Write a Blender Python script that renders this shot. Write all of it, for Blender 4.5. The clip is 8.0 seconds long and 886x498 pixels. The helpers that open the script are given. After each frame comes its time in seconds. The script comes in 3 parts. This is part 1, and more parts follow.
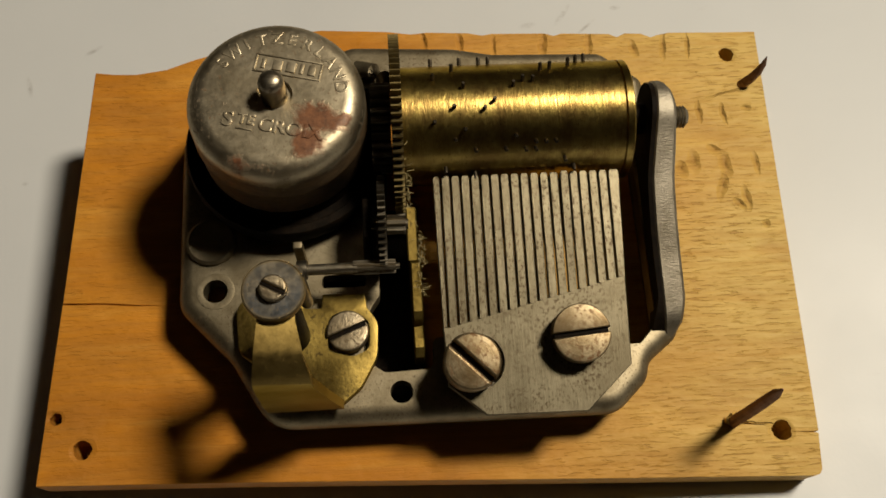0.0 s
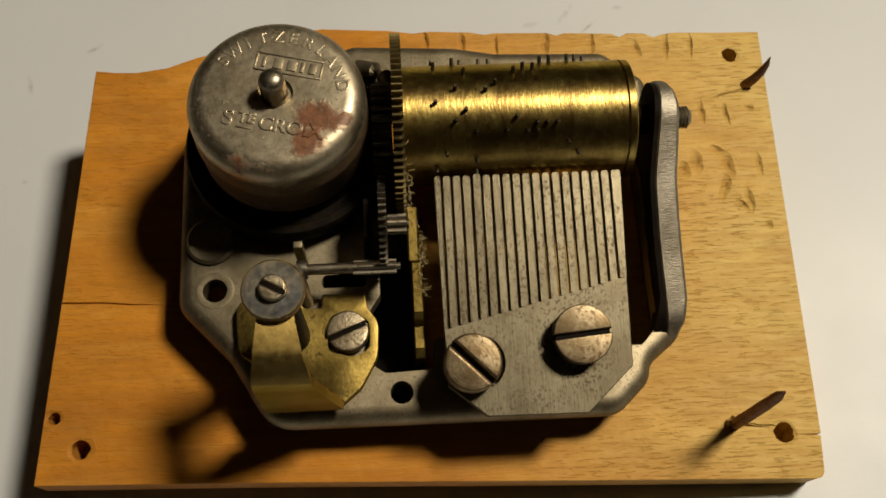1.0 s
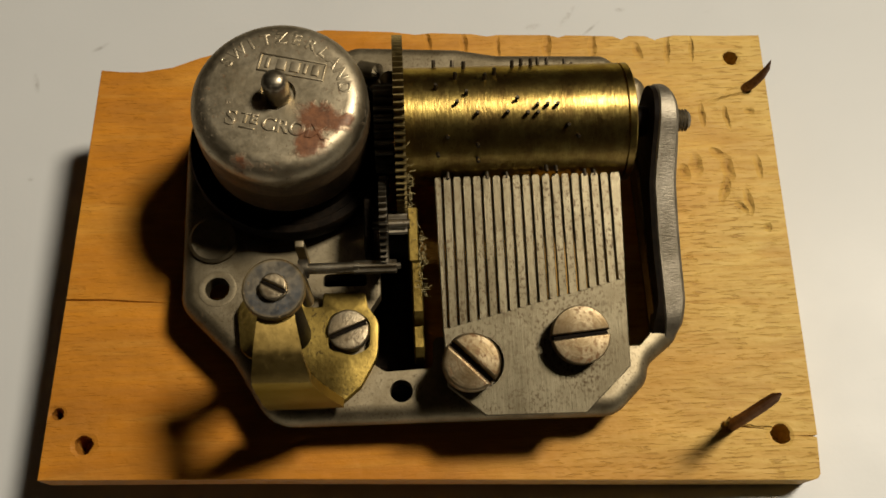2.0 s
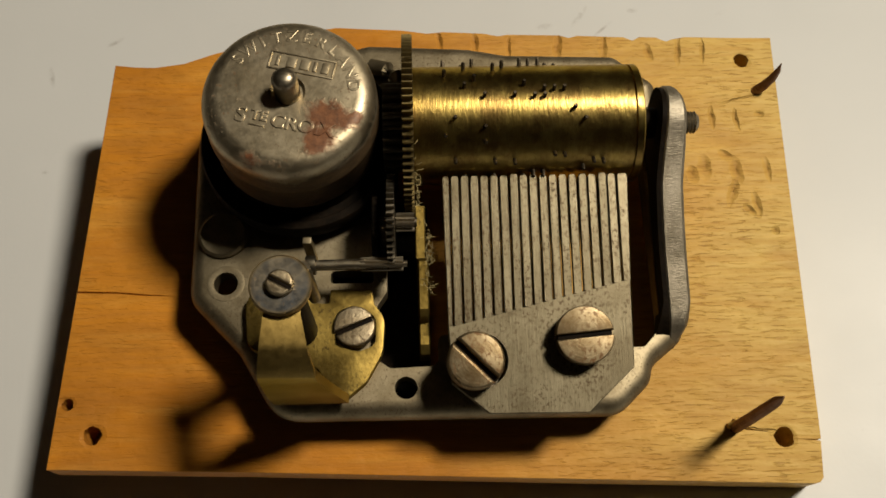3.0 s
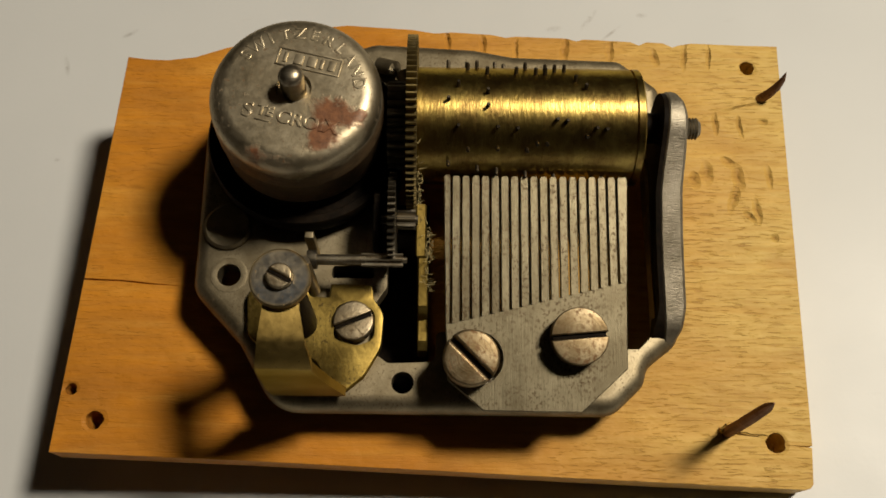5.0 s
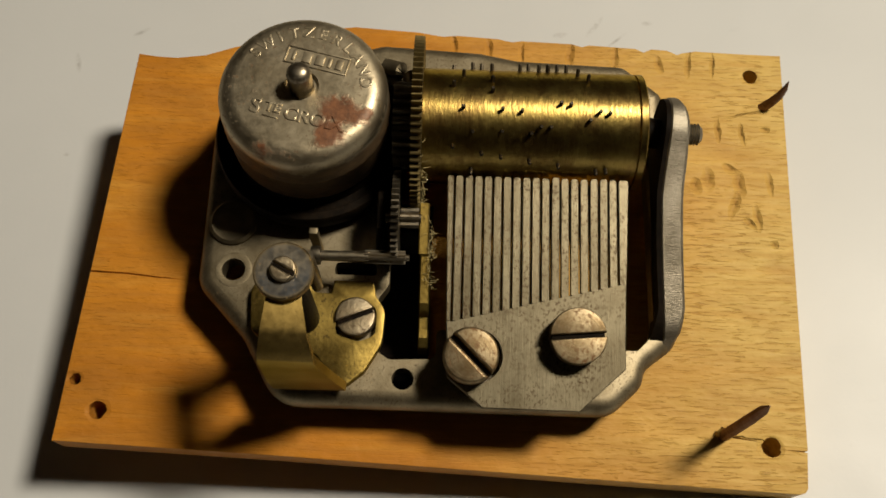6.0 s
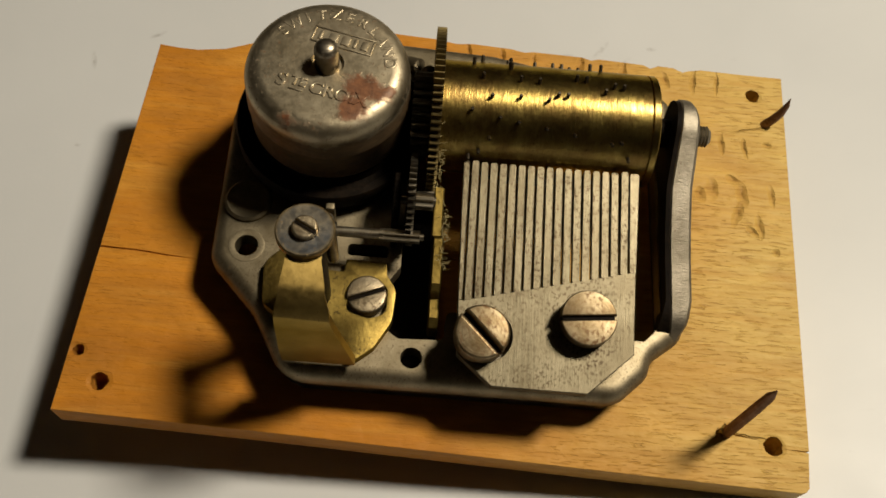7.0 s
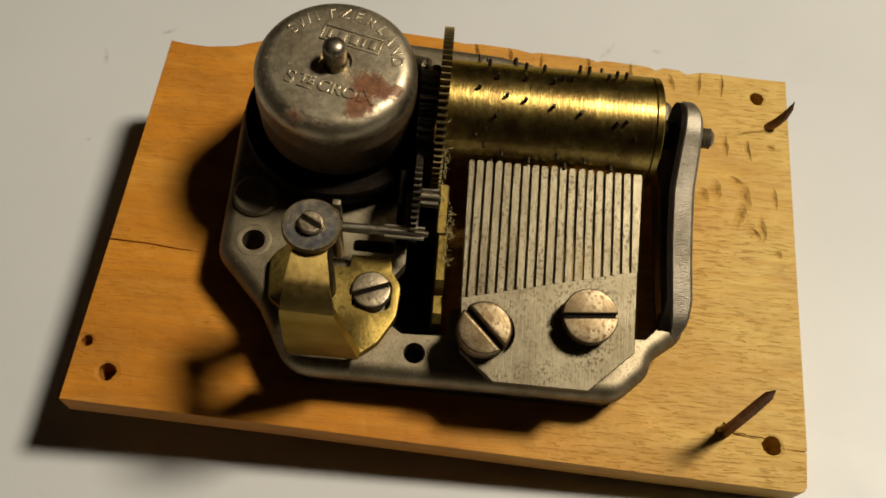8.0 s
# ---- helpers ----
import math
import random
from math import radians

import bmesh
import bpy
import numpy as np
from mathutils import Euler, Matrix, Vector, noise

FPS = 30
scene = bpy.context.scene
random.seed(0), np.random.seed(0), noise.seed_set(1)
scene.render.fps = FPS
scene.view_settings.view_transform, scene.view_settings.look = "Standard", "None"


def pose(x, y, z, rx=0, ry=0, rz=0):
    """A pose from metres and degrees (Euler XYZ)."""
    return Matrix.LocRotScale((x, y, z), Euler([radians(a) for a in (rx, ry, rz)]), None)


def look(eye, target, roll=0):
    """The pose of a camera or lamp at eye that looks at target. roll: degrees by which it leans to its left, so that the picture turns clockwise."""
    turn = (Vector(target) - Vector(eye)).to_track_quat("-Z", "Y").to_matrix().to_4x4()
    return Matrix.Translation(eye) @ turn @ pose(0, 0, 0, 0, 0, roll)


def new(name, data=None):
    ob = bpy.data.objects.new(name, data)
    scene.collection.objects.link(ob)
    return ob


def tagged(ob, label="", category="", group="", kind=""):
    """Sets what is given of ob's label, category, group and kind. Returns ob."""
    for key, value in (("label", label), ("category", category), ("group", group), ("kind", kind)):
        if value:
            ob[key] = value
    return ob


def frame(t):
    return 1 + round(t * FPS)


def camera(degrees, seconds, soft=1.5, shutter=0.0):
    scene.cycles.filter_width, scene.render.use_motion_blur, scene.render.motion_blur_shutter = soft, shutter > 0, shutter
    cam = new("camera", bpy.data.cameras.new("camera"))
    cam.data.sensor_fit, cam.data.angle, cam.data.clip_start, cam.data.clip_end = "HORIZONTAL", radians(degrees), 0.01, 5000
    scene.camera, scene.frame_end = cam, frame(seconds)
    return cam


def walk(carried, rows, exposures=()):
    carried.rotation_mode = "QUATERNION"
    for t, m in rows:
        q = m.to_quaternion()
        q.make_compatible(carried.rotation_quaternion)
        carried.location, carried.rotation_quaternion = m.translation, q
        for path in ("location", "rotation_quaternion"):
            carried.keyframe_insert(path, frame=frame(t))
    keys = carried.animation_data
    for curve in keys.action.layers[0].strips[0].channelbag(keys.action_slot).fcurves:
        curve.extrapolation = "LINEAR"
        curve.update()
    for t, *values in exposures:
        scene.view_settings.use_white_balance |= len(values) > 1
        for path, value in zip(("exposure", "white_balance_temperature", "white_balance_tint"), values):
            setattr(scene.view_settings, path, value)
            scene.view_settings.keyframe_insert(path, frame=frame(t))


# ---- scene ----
from mathutils.geometry import delaunay_2d_cdt

# Board space: its origin is the front left corner of the comb, projected on the board's top (z = 0). MM turns millimetres into metres.
# The board lies a little askew on the table, propped up at its back left; LEAN turns board space into the upright world.
MM = 0.001
TABLE_NORMAL = Vector((-0.078, 0.090, 1.0)).normalized()
LEAN = TABLE_NORMAL.rotation_difference(Vector((0, 0, 1))).to_matrix().to_4x4()
cam = camera(50.12, 8.0, soft=1.7)
PATH = [
    (0, (-0.00398, -0.04061, 0.09941), (0.00095, -0.00536, 0.00596), 4.83),
    (0.5, (-0.00353, -0.04048, 0.09879), (0.00122, -0.00526, 0.00532), 4.68),
    (1, (-0.00389, -0.04042, 0.09896), (0.00088, -0.00517, 0.00550), 4.82),
    (1.5, (-0.00380, -0.04050, 0.09958), (0.00086, -0.00527, 0.00610), 4.81),
    (3, (-0.00258, -0.04061, 0.10056), (0.00005, -0.00581, 0.00685), 2.92),
    (3.5, (-0.00244, -0.04081, 0.10146), (-0.00045, -0.00603, 0.00773), 2.42),
    (4, (-0.00183, -0.04067, 0.10132), (-0.00016, -0.00631, 0.00743), 2.50),
    (4.5, (-0.00144, -0.04080, 0.10156), (-0.00012, -0.00643, 0.00766), 2.43),
    (6, (-0.00089, -0.04242, 0.10268), (-0.00026, -0.00702, 0.00916), 2.70),
    (6.1, (-0.00429, -0.04782, 0.10100), (-0.00096, -0.00817, 0.00926), 7.50),
    (6.2, (-0.00478, -0.05231, 0.09966), (-0.00128, -0.00912, 0.00953), 8.00),
    (6.3, (-0.00481, -0.05240, 0.09989), (-0.00133, -0.00926, 0.00974), 8.07),
    (6.5, (-0.00466, -0.05281, 0.09975), (-0.00135, -0.00942, 0.00971), 7.85),
    (7, (-0.00463, -0.05278, 0.09955), (-0.00156, -0.00925, 0.00957), 8.01),
    (7.5, (-0.00443, -0.05334, 0.10059), (-0.00196, -0.00980, 0.01060), 7.73),
    (8, (-0.00429, -0.05359, 0.10063), (-0.00201, -0.01014, 0.01059), 7.84),
]
walk(cam, [(t, LEAN @ look(eye, target, roll)) for t, eye, target, roll in PATH],
     exposures=[(0, -0.07), (1.5, -0.06), (3, -0.02), (6, 0.02), (6.2, 0.05), (8, 0.02)])

# ---- light: one desk lamp above and to the right, in a plain closed room ----
world = bpy.data.worlds.new("room_dusk")
world.use_nodes = True
world.node_tree.nodes["Background"].inputs[0].default_value = (1.0, 0.8, 0.6, 1)
world.node_tree.nodes["Background"].inputs[1].default_value = 0.024
scene.world = world
LAMP_EYE = (0.250, 0.135, 0.460)
lamp_data = bpy.data.lights.new("desk_lamp", "AREA")
lamp_data.shape, lamp_data.size = "DISK", 0.098
lamp_data.energy, lamp_data.color = 3.36, (1.0, 0.88, 0.69)
lamp = new("desk_lamp", lamp_data)
lamp.matrix_world = LEAN @ look(LAMP_EYE, (0, 0, 0))


# ---- materials ----
class Mat:
    """A node material and short ways to wire it."""

    def __init__(self, name, rough=0.5, metal=0.0, color=(0.5, 0.5, 0.5), scatter=False):
        self.m = bpy.data.materials.new(name)
        self.m.use_nodes = True
        self.t = self.m.node_tree
        self.b = self.t.nodes["Principled BSDF"]
        self.b.inputs["Roughness"].default_value = rough
        self.b.inputs["Metallic"].default_value = metal
        self.b.inputs["Base Color"].default_value = (*color, 1)
        tc = self.t.nodes.new("ShaderNodeTexCoord")
        own = self.t.nodes.new("ShaderNodeObjectInfo")
        add = self.t.nodes.new("ShaderNodeVectorMath")
        add.operation = "MULTIPLY_ADD"
        add.inputs[1].default_value = (37.0, 23.0, 11.0) if scatter else (0, 0, 0)
        self.t.links.new(own.outputs["Random"], add.inputs[0])
        self.t.links.new(self.mapped(tc.outputs["Object"], (1000, 1000, 1000)), add.inputs[2])
        self.co = add.outputs[0]

    def mapped(self, src, scale, rot=0.0, loc=(0, 0, 0)):
        n = self.t.nodes.new("ShaderNodeMapping")
        n.inputs["Scale"].default_value = scale
        n.inputs["Rotation"].default_value = (0, 0, rot)
        n.inputs["Location"].default_value = loc
        self.t.links.new(src, n.inputs["Vector"])
        return n.outputs[0]

    def noise(self, scale=(1, 1, 1), detail=4.0, rough=0.55, dist=0.0, rot=0.0):
        n = self.t.nodes.new("ShaderNodeTexNoise")
        n.inputs["Scale"].default_value = 1.0
        n.inputs["Detail"].default_value = detail
        n.inputs["Roughness"].default_value = rough
        n.inputs["Distortion"].default_value = dist
        self.t.links.new(self.mapped(self.co, scale, rot), n.inputs["Vector"])
        return n.outputs["Fac"]

    def ramp(self, fac, *stops):
        n = self.t.nodes.new("ShaderNodeValToRGB")
        e = n.color_ramp.elements
        while len(e) < len(stops):
            e.new(0.5)
        for s, (p, c) in zip(e, stops):
            s.position = p
            s.color = (*c, 1) if isinstance(c, tuple) else (c, c, c, 1)
        self.t.links.new(fac, n.inputs[0])
        return n.outputs[0]

    def math(self, op, a, b=0.0, clamp=False):
        n = self.t.nodes.new("ShaderNodeMath")
        n.operation, n.use_clamp = op, clamp
        for i, v in enumerate((a, b)):
            if isinstance(v, (int, float)):
                n.inputs[i].default_value = v
            else:
                self.t.links.new(v, n.inputs[i])
        return n.outputs[0]

    def mix(self, fac, a, b, kind="MIX"):
        n = self.t.nodes.new("ShaderNodeMix")
        n.data_type, n.blend_type = "RGBA", kind
        for i, v in ((0, fac), (6, a), (7, b)):
            if isinstance(v, tuple):
                n.inputs[i].default_value = (*v, 1)
            elif isinstance(v, (int, float)):
                n.inputs[i].default_value = v
            else:
                self.t.links.new(v, n.inputs[i])
        return n.outputs[2]

    def spot(self, x, y, rx, ry, turn=0.0, soft=0.5):
        """1 inside an ellipse of the object's plane (millimetres), 0 outside."""
        v = self.mapped(self.co, (1, 1, 0), 0, (-x, -y, 0))
        v = self.mapped(v, (1, 1, 1), radians(-turn))
        v = self.mapped(v, (1 / rx, 1 / ry, 1))
        n = self.t.nodes.new("ShaderNodeVectorMath")
        n.operation = "LENGTH"
        self.t.links.new(v, n.inputs[0])
        r = self.t.nodes.new("ShaderNodeMapRange")
        r.inputs[1].default_value, r.inputs[2].default_value = 1.0 - soft, 1.0
        r.inputs[3].default_value, r.inputs[4].default_value = 1.0, 0.0
        self.t.links.new(n.outputs["Value"], r.inputs[0])
        return r.outputs[0]

    def wire(self, src, key):
        self.t.links.new(src, self.b.inputs[key])
        return self

    def bump(self, height, mm, strength=1.0):
        n = self.t.nodes.new("ShaderNodeBump")
        n.inputs["Strength"].default_value = strength
        n.inputs["Distance"].default_value = mm * MM
        self.t.links.new(height, n.inputs["Height"])
        if self.b.inputs["Normal"].is_linked:
            self.t.links.new(self.b.inputs["Normal"].links[0].from_socket, n.inputs["Normal"])
        self.t.links.new(n.outputs[0], self.b.inputs["Normal"])
        return self


def metal(name, light, dark, rough, grain=(2, 2, 2), bump=0.01, specks=0.0, speck=(0.10, 0.05, 0.02), blot=0.35, dot=2.2, lathe_rings=False, scatter=False):
    """Worn metal: two tones in blotches, fine grain in the gloss and relief, and specks of rust."""
    m = Mat(name, rough, 1.0, scatter=scatter)
    m.b.inputs["Specular Tint"].default_value = (*(0.3 + 0.6 * c for c in light), 1)
    big, fine = m.noise((blot, blot, blot), 5, 0.6), m.noise(grain, 4, 0.65)
    if lathe_rings:
        flat = m.mapped(m.co, (1, 1, 0))
        n = m.t.nodes.new("ShaderNodeVectorMath")
        n.operation = "LENGTH"
        m.t.links.new(flat, n.inputs[0])
        comb_xyz = m.t.nodes.new("ShaderNodeCombineXYZ")
        m.t.links.new(m.math("MULTIPLY", n.outputs["Value"], 5.5), comb_xyz.inputs[0])
        m.t.links.new(m.math("MULTIPLY", big, 1.6), comb_xyz.inputs[1])
        t = m.t.nodes.new("ShaderNodeTexNoise")
        t.inputs["Scale"].default_value, t.inputs["Detail"].default_value = 1.0, 3.0
        m.t.links.new(comb_xyz.outputs[0], t.inputs["Vector"])
        fine = m.math("ADD", m.math("MULTIPLY", t.outputs["Fac"], 0.5), m.math("MULTIPLY", fine, 0.5))
    col = m.mix(m.ramp(big, (0.35, 0.0), (0.65, 1.0)), dark, light)
    col = m.mix(m.math("MULTIPLY", m.ramp(fine, (0.3, 1.0), (0.6, 0.0)), 0.45), col, dark)
    if specks:
        dots = m.math("MULTIPLY", m.ramp(m.noise((dot, dot * 0.7, dot), 4, 0.65), (1.0 - specks - 0.05, 0.0), (1.0 - specks + 0.01, 1.0)),
                      m.ramp(m.noise((0.22, 0.22, 0.22), 2), (0.36, 0.15), (0.60, 1.0)))
        col = m.mix(m.math("MULTIPLY", dots, 0.85), col, speck)
        m.wire(m.math("SUBTRACT", 1.0, m.math("MULTIPLY", dots, 0.8)), "Metallic")
    m.wire(col, "Base Color")
    m.wire(m.math("ADD", m.math("MULTIPLY", fine, 0.22), rough - 0.11), "Roughness")
    m.bump(fine, bump)
    return m


def make_wood():
    m = Mat("beech", 0.55)
    m.b.inputs["Specular IOR Level"].default_value = 0.18
    broad = m.noise((0.018, 0.10, 0.10), 4, 0.55, 0.6)
    grain = m.noise((0.10, 1.5, 1.5), 5, 0.6)
    fleck = m.ramp(m.noise((0.50, 3.9, 3.9), 3, 0.5, 0.35), (0.56, 0.0), (0.64, 1.0))
    col = m.ramp(broad, (0.30, (0.42, 0.152, 0.011)), (0.50, (0.53, 0.213, 0.019)), (0.70, (0.60, 0.272, 0.032)))
    # orange towards the left end of the plank, paler yellow towards the right
    sep = m.t.nodes.new("ShaderNodeSeparateXYZ")
    m.t.links.new(m.co, sep.inputs[0])
    along = m.math("ADD", m.math("MULTIPLY", sep.outputs[0], 0.013), m.math("MULTIPLY", m.noise((0.02, 0.05, 0.05), 3), 0.7))
    pale = m.ramp(along, (0.26, 0.0), (0.90, 1.0))
    col = m.mix(m.math("MULTIPLY", pale, 0.95), col, (0.63, 0.452, 0.132))
    col = m.mix(m.math("MULTIPLY", m.ramp(grain, (0.35, 1.0), (0.60, 0.0)), 0.30), col, (0.34, 0.145, 0.025))
    fleck = m.math("MULTIPLY", fleck, m.ramp(m.noise((0.05, 0.09, 0.09), 3), (0.38, 0.25), (0.62, 1.0)))
    col = m.mix(m.math("MULTIPLY", fleck, m.math("ADD", 0.02, m.math("MULTIPLY", pale, 0.46))), col, (0.27, 0.12, 0.025))
    stain = m.math("MULTIPLY", m.ramp(m.noise((0.07, 0.12, 0.1), 4, 0.6), (0.56, 0.0), (0.74, 1.0)), 0.35)
    col = m.mix(stain, col, (0.30, 0.13, 0.03))
    mottle = m.ramp(m.noise((0.11, 0.26, 0.26), 5, 0.62, 0.5), (0.36, 1.0), (0.62, 0.0))
    col = m.mix(m.math("MULTIPLY", mottle, m.math("SUBTRACT", 0.36, m.math("MULTIPLY", pale, 0.20))), col, (0.30, 0.125, 0.018))
    sheen = m.ramp(m.noise((0.06, 0.5, 0.5), 4, 0.6, 0.3), (0.52, 0.0), (0.72, 1.0))
    col = m.mix(m.math("MULTIPLY", sheen, 0.25), col, (0.68, 0.37, 0.075))
    dents = None
    plain = m.co
    warp = m.t.nodes.new("ShaderNodeTexNoise")
    warp.inputs["Scale"].default_value = 0.6
    m.t.links.new(plain, warp.inputs["Vector"])
    shift = m.t.nodes.new("ShaderNodeVectorMath")
    shift.operation = "MULTIPLY_ADD"
    shift.inputs[1].default_value = (0.7, 0.7, 0)
    m.t.links.new(warp.outputs["Color"], shift.inputs[0])
    m.t.links.new(plain, shift.inputs[2])
    m.co = m.mapped(shift.outputs[0], (1, 1, 1), 0, (-0.35, -0.35, 0))
    for x, y, rx, ry, turn in ((34.2, 7.7, 0.45, 1.2, 55), (35.0, 5.9, 0.6, 1.7, 5), (34.3, 3.3, 0.5, 2.0, -20), (36.8, 1.6, 0.5, 1.7, 6), (35.9, 0.8, 0.35, 0.9, 50), (38.7, 6.0, 0.4, 1.5, 4),
                               (31.3, 6.3, 0.7, 1.6, -5), (29.8, 5.6, 0.6, 1.1, 10), (38.8, 13.2, 0.55, 0.45, 0), (38.5, -1.8, 0.4, 0.5, 0), (36.6, 15.4, 2.6, 0.16, 14), (33.0, 13.0, 0.3, 1.6, 0), (35.9, 12.6, 0.3, 1.5, 6),
                               (29.9, 22.3, 0.36, 2.1, -6), (32.9, 22.3, 0.28, 1.9, -6), (15.1, 23.2, 0.5, 2.2, -5), (20.7, 23.0, 0.45, 1.9, -6), (9.0, 23.0, 0.35, 1.7, -6), (4.9, 23.8, 0.35, 1.5, 4), (0.5, 24.2, 0.4, 1.4, 12),
                               (26.2, 22.0, 0.5, 1.3, 10), (-37.1, -23.4, 1.15, 1.2, 0), (35.9, -25.3, 1.2, 1.3, 0), (37.6, 20.7, 1.05, 1.1, 0), (-40.4, -20.0, 1.1, 0.75, 0), (33.9, -24.5, 2.6, 0.14, -8)):
        s = m.spot(x, y, rx * 1.25, ry * 1.1, turn, 1.0)
        dents = s if dents is None else m.math("MAXIMUM", dents, s)
    m.co = plain
    ragged = m.math("MULTIPLY", dents, m.ramp(m.noise((0.5, 0.5, 0.5), 3), (0.3, 0.6), (0.6, 1.0)))
    col = m.mix(m.math("MULTIPLY", ragged, 0.55), col, (0.27, 0.12, 0.025))
    m.wire(col, "Base Color")
    m.wire(m.ramp(grain, (0.3, 0.62), (0.7, 0.48)), "Roughness")
    m.bump(m.math("SUBTRACT", 1.0, ragged), 0.6, 0.8)
    m.bump(m.noise((0.22, 0.34, 0.34), 4), 0.5, 0.7)
    m.bump(m.math("SUBTRACT", grain, m.math("MULTIPLY", fleck, 0.8)), 0.08, 0.9)
    return m


def make_table():
    m = Mat("white_laminate", 0.36)
    cloud = m.noise((0.012, 0.012, 0.012), 5, 0.6)
    col = m.ramp(cloud, (0.3, (0.55, 0.565, 0.575)), (0.7, (0.61, 0.625, 0.635)))
    scuff = m.math("MULTIPLY", m.ramp(m.noise((0.10, 0.22, 0.1), 6, 0.7, 0.8, 0.7), (0.66, 0.0), (0.80, 1.0)), 0.35)
    col = m.mix(scuff, col, (0.36, 0.35, 0.35))
    marks = None
    for x, y, rx, ry, turn in ((14.6, 34.6, 1.4, 0.6, 10), (19.6, 36.0, 0.5, 2.4, -35), (22.6, 33.6, 2.2, 0.3, 42), (27.0, 36.5, 0.9, 0.5, 0), (-46.0, 36.4, 1.6, 0.5, 30), (-54.5, 31.0, 0.5, 2.0, 15), (-53.0, 15.5, 0.6, 0.4, 0)):
        k = m.spot(x, y, rx, ry, turn, 1.0)
        marks = k if marks is None else m.math("MAXIMUM", marks, k)
    marks = m.math("MULTIPLY", marks, m.ramp(m.noise((0.8, 0.8, 0.8), 4, 0.7), (0.35, 0.0), (0.6, 0.75)))
    col = m.mix(marks, col, (0.30, 0.29, 0.28))
    m.wire(col, "Base Color")
    m.wire(m.ramp(m.noise((0.05, 0.05, 0.05), 4), (0.3, 0.42), (0.7, 0.52)), "Roughness")
    m.bump(m.noise((1.4, 1.4, 1.4), 3), 0.012)
    return m


def make_barrel():
    m = metal("nickelled_barrel", (0.53, 0.465, 0.34), (0.34, 0.285, 0.19), 0.44, (1.4, 1.4, 1.4), 0.014, 0.36, (0.10, 0.05, 0.02), 0.20, 2.8)
    edge = m.noise((0.55, 0.55, 0.55), 5, 0.7)
    s = m.math("MAXIMUM", m.spot(3.9, -2.9, 3.9, 2.7, -15, 0.9), m.spot(3.0, -5.2, 2.7, 2.5, 0, 0.9))
    s = m.math("MAXIMUM", s, m.spot(6.4, -3.0, 1.5, 0.9, 20, 0.9))
    s = m.math("MAXIMUM", s, m.math("MULTIPLY", m.spot(-2.6, -7.3, 4.6, 1.3, -12, 1.0), 0.55))
    rust = m.ramp(m.math("ADD", s, m.math("MULTIPLY", m.math("SUBTRACT", edge, 0.5), 1.7)), (0.26, 0.0), (0.62, 1.0))
    col = m.b.inputs["Base Color"].links[0].from_socket
    met = m.b.inputs["Metallic"].links[0].from_socket
    # brown patina, mostly on the side wall, darkened there to carry its shade too
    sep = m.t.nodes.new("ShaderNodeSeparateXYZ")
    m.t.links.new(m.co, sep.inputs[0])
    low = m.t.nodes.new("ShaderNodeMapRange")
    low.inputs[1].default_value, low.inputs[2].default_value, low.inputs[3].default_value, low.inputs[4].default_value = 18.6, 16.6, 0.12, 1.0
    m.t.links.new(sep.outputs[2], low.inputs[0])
    patina_shade = m.ramp(m.math("ADD", low.outputs[0], m.math("MULTIPLY", m.math("SUBTRACT", m.noise((0.32, 0.32, 0.32), 5, 0.65), 0.5), 1.6)), (0.35, 0.0), (0.75, 1.0))
    col = m.mix(m.math("MULTIPLY", patina_shade, 0.92), col, m.ramp(m.noise((0.7, 0.7, 1.8), 5, 0.7), (0.35, (0.030, 0.017, 0.008)), (0.68, (0.13, 0.075, 0.032))))
    met = m.math("MULTIPLY", met, m.math("SUBTRACT", 1.0, m.math("MULTIPLY", patina_shade, 0.75)))
    tone = m.ramp(m.noise((1.2, 1.2, 1.2), 4, 0.7), (0.35, (0.085, 0.026, 0.011)), (0.65, (0.21, 0.078, 0.032)))
    m.wire(m.mix(m.math("MULTIPLY", rust, 0.92), col, tone), "Base Color")
    m.wire(m.math("MULTIPLY", met, m.math("SUBTRACT", 1.0, m.math("MULTIPLY", rust, 0.92))), "Metallic")
    m.bump(m.noise((0.45, 0.45, 0.9), 3, 0.5), 0.07, 0.6)
    m.bump(m.math("MULTIPLY", rust, edge), 0.06)
    return m


